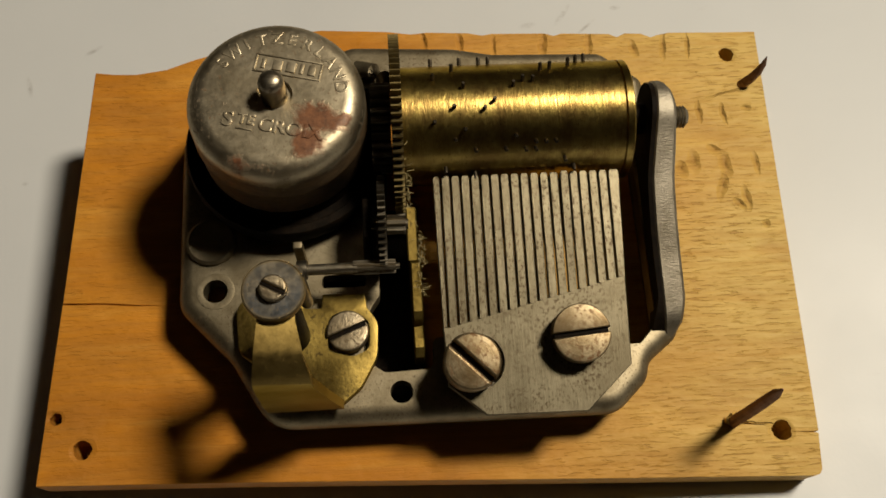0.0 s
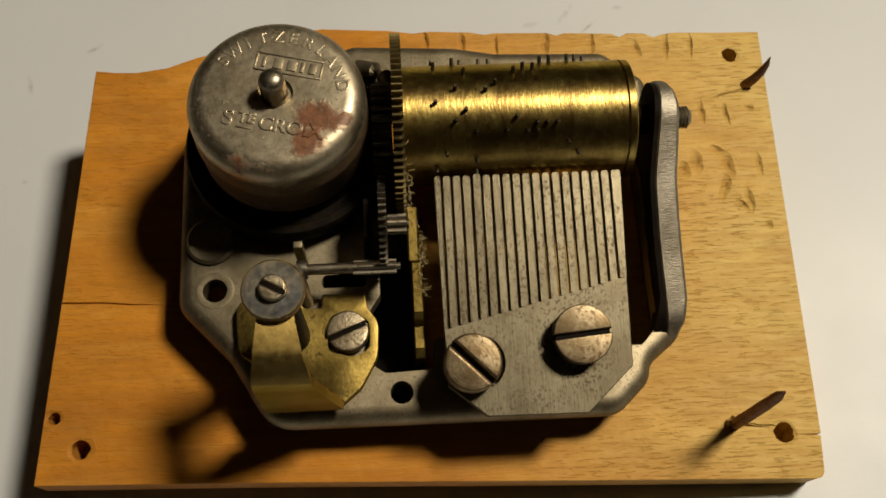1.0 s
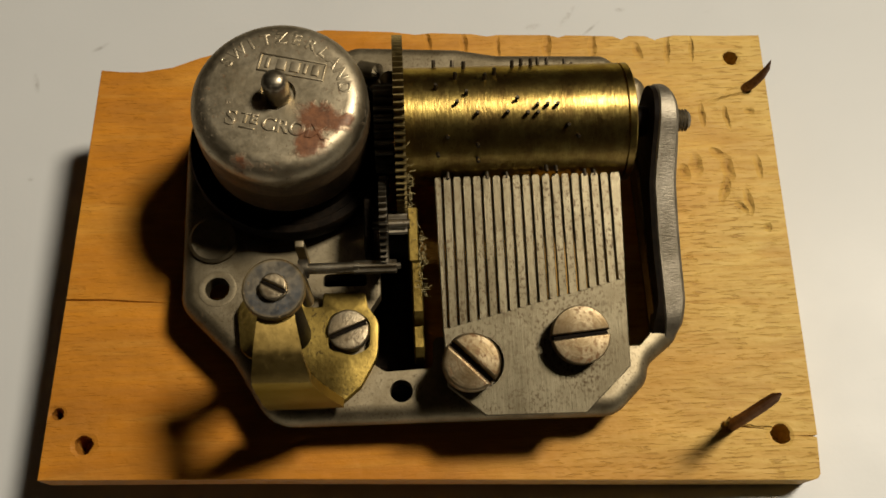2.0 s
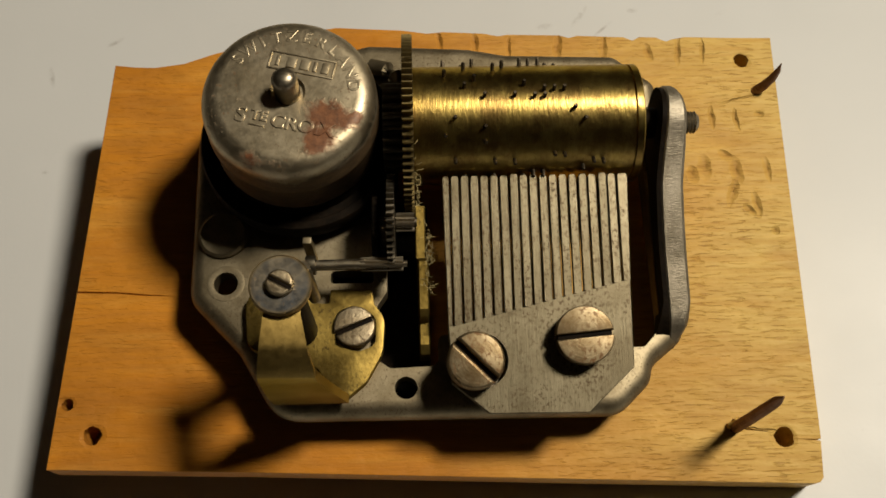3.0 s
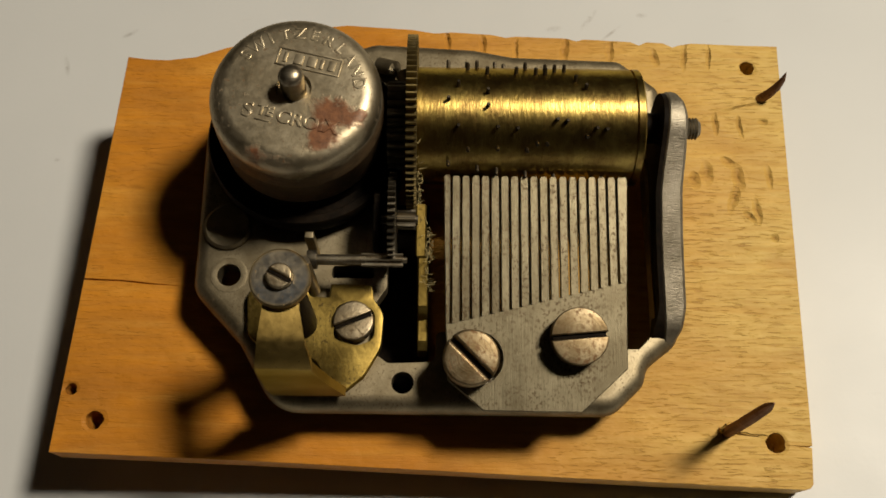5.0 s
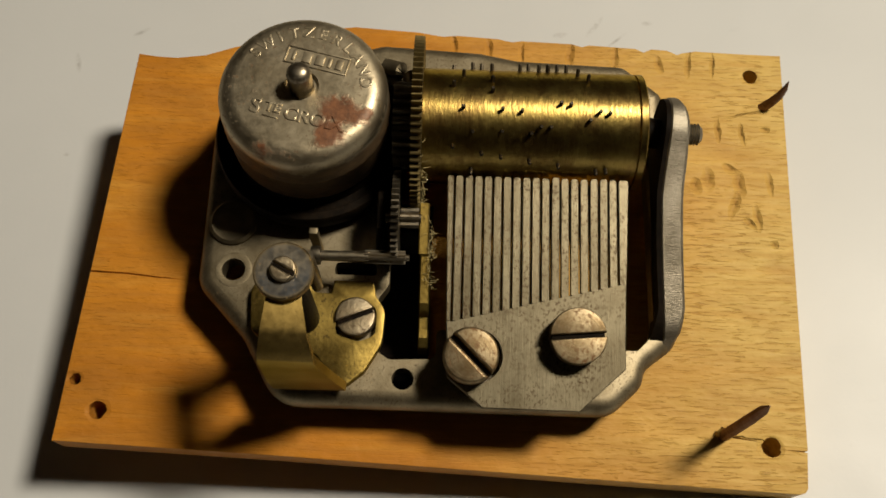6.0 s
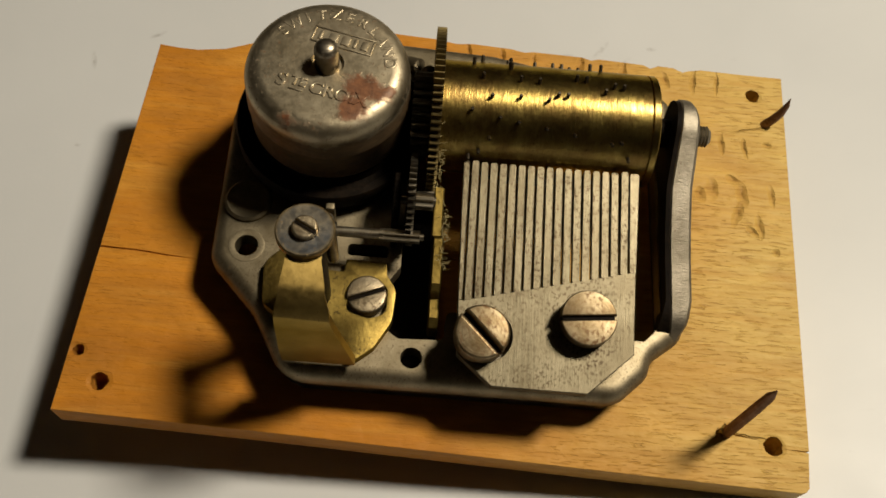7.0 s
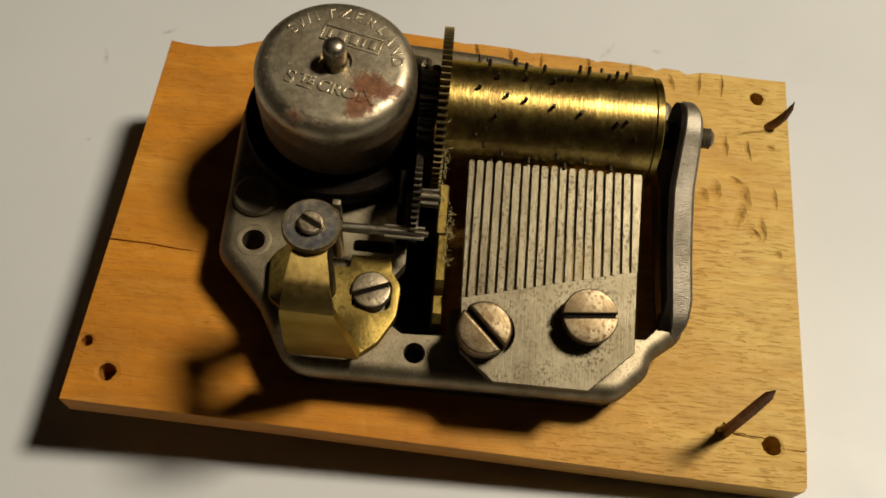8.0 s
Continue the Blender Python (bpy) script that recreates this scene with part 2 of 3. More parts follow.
def make_drum():
    m = metal("drum_brass", (0.70, 0.52, 0.15), (0.30, 0.20, 0.05), 0.35, (1.7, 1.1, 1.1), 0.012)
    col = m.mix(m.ramp(m.noise((0.25, 0.2, 0.2), 4, 0.6), (0.38, 0.0), (0.62, 1.0)), (0.38, 0.275, 0.078), (0.57, 0.432, 0.13))
    tarnish = m.ramp(m.noise((0.38, 0.30, 0.30), 5, 0.7), (0.42, 0.1), (0.60, 1.0))
    col = m.mix(m.math("MULTIPLY", tarnish, 0.78), col, (0.22, 0.135, 0.045))
    rings = m.ramp(m.noise((5.0, 0.6, 0.6), 3, 0.6), (0.35, 1.0), (0.6, 0.0))
    col = m.mix(m.math("MULTIPLY", rings, 0.08), col, (0.20, 0.13, 0.04))
    pits = m.ramp(m.noise((3.4, 3.0, 3.0), 3, 0.6), (0.63, 0.0), (0.72, 1.0))
    m.wire(m.mix(m.math("MULTIPLY", pits, 0.6), col, (0.05, 0.028, 0.008)), "Base Color")
    # short slanting file marks
    marks = m.noise((2.6, 0.55, 0.55), 3, 0.6, 0.4, 0.5)
    m.bump(marks, 0.06, 0.8)
    # turned brass: the gloss spreads along the axis
    tan = m.t.nodes.new("ShaderNodeTangent")
    tan.direction_type, tan.axis = "RADIAL", "X"
    m.t.links.new(tan.outputs[0], m.b.inputs["Tangent"])
    m.b.inputs["Anisotropic"].default_value = 0.62
    m.b.inputs["Anisotropic Rotation"].default_value = 0.25
    return m


def make_washer():
    m = metal("tempered_washer", (0.52, 0.45, 0.33), (0.225, 0.235, 0.245), 0.34, (1.5, 1.5, 1.5), 0.012, 0.34, (0.16, 0.10, 0.04), 0.5, 3.0)
    col = m.b.inputs["Base Color"].links[0].from_socket
    rim = m.math("SUBTRACT", 1.0, m.spot(0, 0, 2.72, 2.72, 0, 0.14))
    m.wire(m.mix(m.math("MULTIPLY", rim, 0.8), col, (0.46, 0.33, 0.14)), "Base Color")
    return m


WOOD = make_wood()
TABLE = make_table()
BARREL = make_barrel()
PLATE = metal("plated_steel", (0.325, 0.278, 0.188), (0.195, 0.16, 0.10), 0.52, (3.5, 3.5, 3.5), 0.014, 0.38, (0.06, 0.035, 0.015), dot=4.2)
COMB = metal("comb_steel", (0.240, 0.210, 0.142), (0.148, 0.125, 0.080), 0.45, (7.0, 0.35, 2.0), 0.022, 0.42, (0.065, 0.038, 0.015), 0.18, 3.8, scatter=True)
FORGED = metal("cast_steel", (0.36, 0.325, 0.26), (0.20, 0.175, 0.13), 0.50, (2.2, 7.0, 2.2), 0.05, 0.36, (0.08, 0.045, 0.02), dot=3.6)
BRASS = metal("aged_brass", (0.345, 0.25, 0.068), (0.17, 0.118, 0.030), 0.45, (2.4, 2.4, 2.4), 0.03, 0.385, (0.05, 0.03, 0.008), 0.25, 3.6)
STRIP_BRASS = metal("bent_brass_strip", (0.33, 0.235, 0.076), (0.21, 0.145, 0.043), 0.42, (1.6, 1.6, 1.6), 0.012, 0.33, (0.07, 0.04, 0.012), 0.2, 3.6)
DRUM = make_drum()
SCREW = metal("worn_screw", (0.35, 0.285, 0.18), (0.175, 0.125, 0.065), 0.47, (3.0, 3.0, 3.0), 0.03, 0.43, (0.13, 0.06, 0.022), 0.5, 2.6, True)
PITTED = metal("pitted_screw", (0.43, 0.365, 0.255), (0.27, 0.215, 0.135), 0.42, (2.4, 2.4, 2.4), 0.05, 0.40, (0.09, 0.05, 0.02), 0.5, 3.4)
# near-black: grease in screw slots; on other parts mostly shade put into the colour
GREASE_SHADE = Mat("old_grease", 0.6)
GREASE_SHADE.wire(GREASE_SHADE.ramp(GREASE_SHADE.noise((1.5, 1.5, 1.5), 4), (0.3, (0.003, 0.002, 0.001)), (0.7, (0.010, 0.006, 0.003))), "Base Color")
GREASE_SHADE.b.inputs["Specular IOR Level"].default_value = 0.06
GREASE_SHADE.bump(GREASE_SHADE.noise((3.0, 3.0, 3.0), 3), 0.05)
ARBOR = metal("bright_arbor", (0.42, 0.38, 0.30), (0.24, 0.20, 0.14), 0.36, (0.4, 4.0, 4.0), 0.02, 0.36, (0.1, 0.06, 0.03))
GEAR = metal("dusty_gear_brass", (0.24, 0.185, 0.075), (0.14, 0.105, 0.045), 0.50, (3.0, 3.0, 3.0), 0.02, 0.40, (0.10, 0.075, 0.035))
BLUED = make_washer()
DARK = metal("oiled_steel", (0.22, 0.195, 0.15), (0.11, 0.095, 0.07), 0.44, (3.0, 3.0, 3.0), 0.012, 0.36, (0.05, 0.03, 0.015))
PIN = metal("tarnished_pin", (0.13, 0.11, 0.08), (0.05, 0.04, 0.028), 0.5, (3.0, 3.0, 3.0), 0.01, 0.3, (0.03, 0.02, 0.01))
NAIL = metal("rusty_nail", (0.27, 0.17, 0.115), (0.14, 0.08, 0.05), 0.55, (2.5, 2.5, 2.5), 0.06, 0.45, (0.11, 0.05, 0.025))
FUZZ = Mat("yellow_lint", 0.8, 0.0, (0.32, 0.255, 0.11))
WALL = Mat("wall_paint", 0.8)
WALL.wire(WALL.ramp(WALL.noise((0.004, 0.004, 0.004)), (0.3, (0.34, 0.28, 0.21)), (0.7, (0.38, 0.32, 0.24))), "Base Color")


# ---- mesh tools (all in millimetres) ----
def finish(bm, smooth=35.0):
    bmesh.ops.recalc_face_normals(bm, faces=bm.faces)
    for f in bm.faces:
        f.smooth = True
    for e in bm.edges:
        if len(e.link_faces) == 2 and e.calc_face_angle(0.0) > radians(smooth):
            e.smooth = False


def part(name, bm, material, parent=None, label="", at=(0, 0, 0), smooth=35.0):
    """Links a bmesh, in millimetres about the point at, as one mesh object under a thing or a part."""
    finish(bm, smooth)
    me = bpy.data.meshes.new(name)
    bmesh.ops.scale(bm, vec=(MM, MM, MM), verts=bm.verts)
    bm.to_mesh(me)
    bm.free()
    me.materials.append(material.m)
    ob = new(name, me)
    ob.parent = parent
    ob.location = Vector(at) * MM
    return tagged(ob, label)


def again(ob, at, turn=(0, 0, 0)):
    """Another piece on the same mesh."""
    o = new(ob.name.split(".")[0], ob.data)
    o.parent = ob.parent
    o.location = Vector(at) * MM
    o.rotation_euler = [radians(a) for a in turn]
    return o


def rounded(points, seg=5):
    """A polygon from (x, y, corner radius)."""
    out, n = [], len(points)
    for i, (x, y, r) in enumerate(points):
        p, a, b = Vector((x, y)), Vector(points[i - 1][:2]), Vector(points[(i + 1) % n][:2])
        u, v = (a - p), (b - p)
        lim = 0.48 * min(u.length, v.length)
        u.normalize(), v.normalize()
        half = max(0.05, math.acos(max(-1, min(1, u.dot(v)))) / 2)
        d = min(r / math.tan(half), lim) if r else 0
        if d < 1e-3:
            out.append((x, y))
            continue
        p0, p1 = p + u * d, p + v * d
        for k in range(seg + 1):
            t = k / seg
            q = (1 - t) ** 2 * p0 + 2 * t * (1 - t) * p + t * t * p1
            out.append((q.x, q.y))
    return out


def circle(x, y, r, n=40, start=0.0):
    return [(x + r * math.cos(start + 2 * math.pi * k / n), y + r * math.sin(start + 2 * math.pi * k / n)) for k in range(n)]


def ccw(poly):
    a = sum(x0 * y1 - x1 * y0 for (x0, y0), (x1, y1) in zip(poly, poly[1:] + poly[:1]))
    return poly if a > 0 else poly[::-1]


def inset(poly, d):
    out, n = [], len(poly)
    for i in range(n):
        p, a, b = Vector(poly[i]), Vector(poly[i - 1]), Vector(poly[(i + 1) % n])
        e, f = (p - a).normalized(), (b - p).normalized()
        m = Vector((-e.y - f.y, e.x + f.x))
        if m.length < 1e-6:
            m = Vector((-e.y, e.x))
        m.normalize()
        c = max(0.4, m.dot(Vector((-e.y, e.x))))
        q = p + m * (d / c)
        out.append((q.x, q.y))
    return out


def ring(bm, poly, z):
    return [bm.verts.new((x, y, z)) for x, y in poly]


def bridge(bm, a, b):
    n = len(a)
    for i in range(n):
        bm.faces.new((a[i], a[(i + 1) % n], b[(i + 1) % n], b[i]))


def cap(bm, loops):
    """Fills one outline, less the holes that follow it."""
    verts = [v for lp in loops for v in lp]
    on_x = (max(v.co.z for v in verts) - min(v.co.z for v in verts)) > 1e-4
    pts = [Vector((v.co.y, v.co.z)) if on_x else Vector((v.co.x, v.co.y)) for v in verts]
    edges, n = [], 0
    for lp in loops:
        edges += [(n + i, n + (i + 1) % len(lp)) for i in range(len(lp))]
        n += len(lp)
    where, _, tris, origin, _, _ = delaunay_2d_cdt(pts, edges, [], 1, 1e-6)
    z = verts[0].co.z
    full = [verts[o[0]] if o else (None if on_x else bm.verts.new((p.x, p.y, z))) for p, o in zip(where, origin)]
    for t in tris:
        c = (where[t[0]] + where[t[1]] + where[t[2]]) / 3
        inside = False
        for i, j in edges:
            a, b = pts[i], pts[j]
            if (a.y > c.y) != (b.y > c.y) and c.x < a.x + (c.y - a.y) * (b.x - a.x) / (b.y - a.y):
                inside = not inside
        if inside and len({full[i] for i in t} - {None}) == 3:
            bm.faces.new([full[i] for i in t])


def slab(outline, z0, z1, edge=0.0, holes=(), steps=1, low=0.0):
    """A plate with a rounded or chamfered upper rim (edge), a smaller lower one (low) and through holes."""
    bm = bmesh.new()
    outline = ccw(list(outline))
    rings = []
    if low:
        rings.append((inset(outline, low), z0))
        rings.append((outline, z0 + low))
    else:
        rings.append((outline, z0))
    if edge:
        for k in range(steps + 1):
            a = math.pi / 2 * k / steps
            rings.append((inset(outline, edge * (1 - math.cos(a))), z1 - edge * (1 - math.sin(a))))
    else:
        rings.append((outline, z1))
    vs = [ring(bm, p, z) for p, z in rings]
    for a, b in zip(vs, vs[1:]):
        bridge(bm, a, b)
    hb, ht = [], []
    for h in holes:
        h = ccw(list(h))
        a, b = ring(bm, h, z0), ring(bm, h, z1)
        bridge(bm, a, b)
        hb.append(a), ht.append(b)
    cap(bm, [vs[-1]] + ht)
    cap(bm, [vs[0]] + hb)
    return bm


def lathe(profile, n=48, axis="z"):
    """A turned solid from (radius, height) rows; radius 0 closes an end."""
    bm = bmesh.new()
    rows = []
    for r, h in profile:
        if r < 1e-6:
            rows.append([bm.verts.new((0, 0, h))])
        else:
            rows.append([bm.verts.new((r * math.cos(2 * math.pi * k / n), r * math.sin(2 * math.pi * k / n), h)) for k in range(n)])
    for a, b in zip(rows, rows[1:]):
        for k in range(n):
            j = (k + 1) % n
            if len(a) == 1 and len(b) > 1:
                bm.faces.new((a[0], b[k], b[j]))
            elif len(b) == 1 and len(a) > 1:
                bm.faces.new((a[k], a[j], b[0]))
            elif len(a) > 1:
                bm.faces.new((a[k], a[j], b[j], b[k]))
    if axis == "x":
        bmesh.ops.rotate(bm, verts=bm.verts, cent=(0, 0, 0), matrix=Matrix.Rotation(math.pi / 2, 3, "Y"))
    return bm


def join(a, b, m=None):
    """Adds the bmesh b, placed by m, to a."""
    me = bpy.data.meshes.new("joined")
    b.to_mesh(me)
    b.free()
    if m is not None:
        me.transform(m)
    a.from_mesh(me)
    bpy.data.meshes.remove(me)
    return a


def toothed(r_out, r_in, n, width, bore=0.0):
    """A spur gear across the x axis."""
    pts = []
    for k in range(n):
        a = 2 * math.pi * k / n
        w = 2 * math.pi / n
        for f, r in ((0.0, r_in), (0.14, r_out - 0.12), (0.24, r_out), (0.40, r_out), (0.50, r_out - 0.12), (0.64, r_in)):
            pts.append((r * math.cos(a + f * w), r * math.sin(a + f * w)))
    bm = slab(pts, -width / 2, width / 2, 0.0, [circle(0, 0, bore, 32)] if bore else ())
    bmesh.ops.rotate(bm, verts=bm.verts, cent=(0, 0, 0), matrix=Matrix.Rotation(math.pi / 2, 3, "Y"))
    return bm


def screw_head(r, h, slot, turn, shank_r, shank, bevel=0.2):
    """A cheese-head screw, base of the head at z = 0, with a real slot."""
    bm = lathe([(0, -shank), (shank_r, -shank), (shank_r, 0), (r * 0.96, 0), (r, 0.12), (r, h * 0.3), (0, h * 0.3)], 40)
    for side in (0, 1):
        half = math.asin(slot / 2 / r)
        arc = [(r * math.cos(a), r * math.sin(a)) for a in np.linspace(half, math.pi - half, 22)]
        d = slab(arc, h * 0.3, h, min(bevel, h * 0.35), (), 3)
        join(bm, d, Matrix.Rotation(radians(turn) + side * math.pi, 4, "Z"))
    return bm


def extrude_x(profile, x_left, x_right, edge=0.0):
    """A plate upright across x: the profile is (y, z); x_left and x_right may depend on (y, z)."""
    profile = ccw(list(profile))
    left = x_left if callable(x_left) else (lambda y, z: x_left)
    right = x_right if callable(x_right) else (lambda y, z: x_right)
    bm = bmesh.new()
    small = inset(profile, edge) if edge else profile
    rows = []
    if edge:
        rows.append([bm.verts.new((left(y, z), b, c)) for (y, z), (b, c) in zip(profile, small)])
    rows.append([bm.verts.new((left(y, z) + edge, y, z)) for y, z in profile])
    rows.append([bm.verts.new((right(y, z) - edge, y, z)) for y, z in profile])
    if edge:
        rows.append([bm.verts.new((right(y, z), b, c)) for (y, z), (b, c) in zip(profile, small)])
    for a, b in zip(rows, rows[1:]):
        bridge(bm, a, b)
    cap(bm, [rows[0]])
    cap(bm, [rows[-1]])
    return bm


def rod(points, radii, n=10):
    """A bent, tapering rod through points."""
    bm = bmesh.new()
    rows = []
    for i, p in enumerate(points):
        p = Vector(p)
        d = (Vector(points[min(i + 1, len(points) - 1)]) - Vector(points[max(i - 1, 0)])).normalized()
        u = d.orthogonal().normalized()
        v = d.cross(u)
        rows.append([bm.verts.new(p + radii[i] * (u * math.cos(2 * math.pi * k / n) + v * math.sin(2 * math.pi * k / n))) for k in range(n)])
    for a, b in zip(rows, rows[1:]):
        bridge(bm, a, b)
    bm.faces.new(rows[0]), bm.faces.new(rows[-1])
    return bm


def lettering(text, size, depth):
    """Raised letters of the built-in font, centred, as a bmesh in millimetres."""
    cu = bpy.data.curves.new("letters", "FONT")
    cu.body, cu.size, cu.align_x, cu.align_y = text, size, "CENTER", "CENTER"
    cu.extrude, cu.bevel_depth, cu.bevel_resolution = depth, 0.06, 1
    ob = bpy.data.objects.new("letters", cu)
    me = bpy.data.meshes.new_from_object(ob)
    bm = bmesh.new()
    bm.from_mesh(me)
    bpy.data.objects.remove(ob)
    bpy.data.meshes.remove(me)
    return bm


# ---- the room and the table ----
BOARD_T = 4.0
TABLE_Z = -9.75


def table_under(x, y):
    """Height of the table's top under a point, in board space."""
    n = TABLE_NORMAL
    return (TABLE_Z - n.x * x - n.y * y) / n.z



def box(x0, x1, y0, y1, z0, z1, edge=0.0):
    return slab([(x0, y0), (x1, y0), (x1, y1), (x0, y1)], z0, z1, edge, (), 3)


FLOOR_Z = TABLE_Z - 740
tagged(part("floor", box(-1700, 1700, -1500, 1500, FLOOR_Z - 60, FLOOR_Z), WALL), "plain pale floor of the closed room", "floor", kind="structure")
tagged(part("ceiling", box(-1700, 1700, -1500, 1500, FLOOR_Z + 2400, FLOOR_Z + 2460), WALL), "plain pale ceiling of the closed room", "ceiling", kind="structure")
for nm, b in (("wall_north", (-1700, 1700, 1500, 1600)), ("wall_south", (-1700, 1700, -1600, -1500)), ("wall_east", (1700, 1800, -1500, 1500)), ("wall_west", (-1800, -1700, -1500, 1500))):
    tagged(part(nm, box(*b, FLOOR_Z, FLOOR_Z + 2400), WALL), "plain pale painted wall of the room", "wall", kind="structure")

table = tagged(new("table"), "white laminate table with faint grey scuffs", "table")
part("tabletop", box(-650, 650, -420, 420, TABLE_Z - 26, TABLE_Z, 2.0), TABLE, table)
for x, y in ((-600, -370), (600, -370), (-600, 370), (600, 370)):
    part("leg", box(x - 25, x + 25, y - 25, y + 25, FLOOR_Z, TABLE_Z - 26), TABLE, table)

# ---- the wooden board ----
random.seed(4)
BOARD_PTS = [(-41.5, -26.8), (-20, -27.6), (0, -28.5), (20, -29.4), (38.5, -30.2), (39.05, -30.05), (39.4, -29.6)]
right = [(39.75, -25.8), (39.4, -25.72), (36.9, -25.52), (39.45, -25.62), (39.8, -25.55)]
top = [(41.7, 23.9), (36.5, 24.0), (31, 24.2), (29.4, 23.9), (28.6, 23.6), (27.4, 24.2), (25.4, 24.3), (24.4, 23.8), (23.4, 24.3), (17.6, 24.6), (16.6, 24.3), (15.4, 24.7),
       (9, 24.9), (7.8, 24.7), (6, 25.1), (1, 25.4), (-1, 25.2), (-4, 25.7), (-9, 26.0), (-12, 26.2), (-17, 25.6), (-23, 23.8), (-27, 22.7), (-30.5, 21.4), (-34, 20.9), (-36.5, 21.0), (-38.8, 21.3)]
left = [(-40.05, -2.0), (-40.35, -7.45), (-36.0, -7.62), (-33.0, -7.95), (-29.0, -8.25), (-33.0, -8.07), (-36.0, -7.76), (-40.37, -7.62)]
outline = BOARD_PTS + right + top + left
holes = []
for x, y, r in ((-37.1, -23.4, 0.95), (35.9, -25.3, 1.05), (37.6, 20.7, 0.9), (-40.0, -20.05, 0.62)):
    holes.append([(x + r * (1 + 0.08 * math.sin(3 * a + x) + 0.05 * math.sin(7 * a + y) + 0.03 * math.sin(11 * a)) * math.cos(a), y + r * 1.06 * (1 + 0.03 * math.cos(2 * a + y)) * math.sin(a)) for a in np.linspace(0, 2 * math.pi, 28, endpoint=False)])
holes.append([(29.4, -23.93), (32.2, -24.28), (34.5, -24.75), (32.0, -24.45)])
board = tagged(part("wooden_board", join(slab(outline, -3.7, 0, 0.05, holes, 1), slab(outline, -BOARD_T, -3.7)), WOOD), "light beech board with nail holes and dents on a table", "board")

board.matrix_basis = LEAN
for x in (-16.0, 15.0):
    wedge = box(x - 4, x + 4, -16, 12, -9.0, -BOARD_T - 0.004, 0.2)
    for v in wedge.verts:
        if v.co.z < -8.9:
            v.co.z = table_under(v.co.x, v.co.y) + 0.01
    part("batten", wedge, WOOD, board, "plain wooden batten under the board")

# ---- bent nails standing in the board ----
def nail(points, radii, label):
    ob = part("nail", rod(points, radii, 10), NAIL)
    ob.matrix_basis = LEAN
    return tagged(ob, label, "nail", "nails in the board")


nail([(30.75, -24.2, table_under(30.75, -24.2) + 0.1), (30.75, -24.2, 0.0), (30.8, -24.15, 4), (30.95, -23.95, 9), (31.05, -23.8, 12.2), (31.12, -23.72, 14.0)], [0.62, 0.62, 0.6, 0.58, 0.5, 0.06],
     "long dark rusty nail with its point up, through the board")
nail([(38.6, 16.3, table_under(38.6, 16.3) + 0.1), (38.8, 16.45, 0.0), (39.45, 16.5, 1.2), (40.05, 16.75, 2.4), (40.4, 17.1, 3.5), (40.55, 17.5, 4.5)], [0.55, 0.6, 0.58, 0.5, 0.34, 0.05], "short bent rusty nail point near the board's corner")

part("splinter", rod([(30.1, -24.1, -0.2), (30.2, -24.0, 0.5), (30.5, -23.6, 1.0), (30.9, -23.4, 0.7), (31.3, -23.5, -0.2)], [0.3, 0.35, 0.3, 0.25, 0.1], 8), WOOD, board, "raised splinter of wood at a nail")

# ---- the musical movement ----
movement = tagged(new("music_box_movement"), "old clockwork musical movement with brass cylinder, screwed on a board", "music box")
movement.matrix_basis = LEAN

# bedplate: a stamped pan with a rounded rim, open below the cylinder
PLATE_Z = 6.2
plate_outline = rounded([(-26.6, -10.5, 3.0), (-21.2, -16.2, 4), (-17.2, -23.2, 4.5), (17.6, -23.4, 3.5), (21.0, -20.2, 2.5), (21.4, -18.4, 2), (25.0, -15.6, 2.5), (25.0, 14.5, 1.5),
                         (20.5, 18.3, 2), (8.0, 18.7, 3), (3.5, 19.6, 3), (-8.0, 20.2, 3), (-21.0, 16.0, 4), (-26.8, 9.0, 4)], 6)
# well's lower left edge is widened to take in a shaded strip of plate
well = rounded([(-7.0, -17.4, 1), (-5.6, -18.4, 1), (-0.7, -18.2, 1), (-0.7, -15.0, 0.8), (18.5, -15.0, 0.6), (18.7, -16.7, 0.5), (20.5, -16.7, 0.4), (21.5, -15.7, 0.4), (22.3, -14.7, 0.4), (22.5, 14.2, 1.0), (-4.7, 14.2, 1.0), (-4.7, 2.0, 1.0), (-5.9, 0.8, 1), (-5.9, -10.2, 1), (-7.0, -11.8, 1)], 4)
# slot cut for the dark patch under the governor arbor
arbor_slot = rounded([(-11.8, -9.2, 0.4), (-7.3, -9.2, 0.4), (-7.3, -7.8, 0.6), (-11.8, -7.8, 0.6)], 3)
bm = slab(plate_outline, PLATE_Z - 2.2, PLATE_Z, 1.6, [well, arbor_slot, circle(-22.69, -8.96, 1.25, 28), circle(-4.05, -20.4, 1.15, 28)], 5)
bedplate = part("bedplate", bm, PLATE, movement, "grey plated steel bedplate with rounded rim", smooth=50)
# added wall that stops light under the plate; dark like the shade there
skirt_o, skirt_i = inset(ccw(plate_outline), 0.7), inset(ccw(plate_outline), 1.7)
skirt = bmesh.new()
ro, ri, so, si = ring(skirt, skirt_o, 0.0), ring(skirt, skirt_i, 0.0), ring(skirt, skirt_o, PLATE_Z - 1.6), ring(skirt, skirt_i, PLATE_Z - 1.6)
bridge(skirt, ro, so), bridge(skirt, si, ri), bridge(skirt, ri, ro), bridge(skirt, so, si)
part("skirt", skirt, DARK, bedplate, "added dark wall under the bedplate, standing in for its shade")
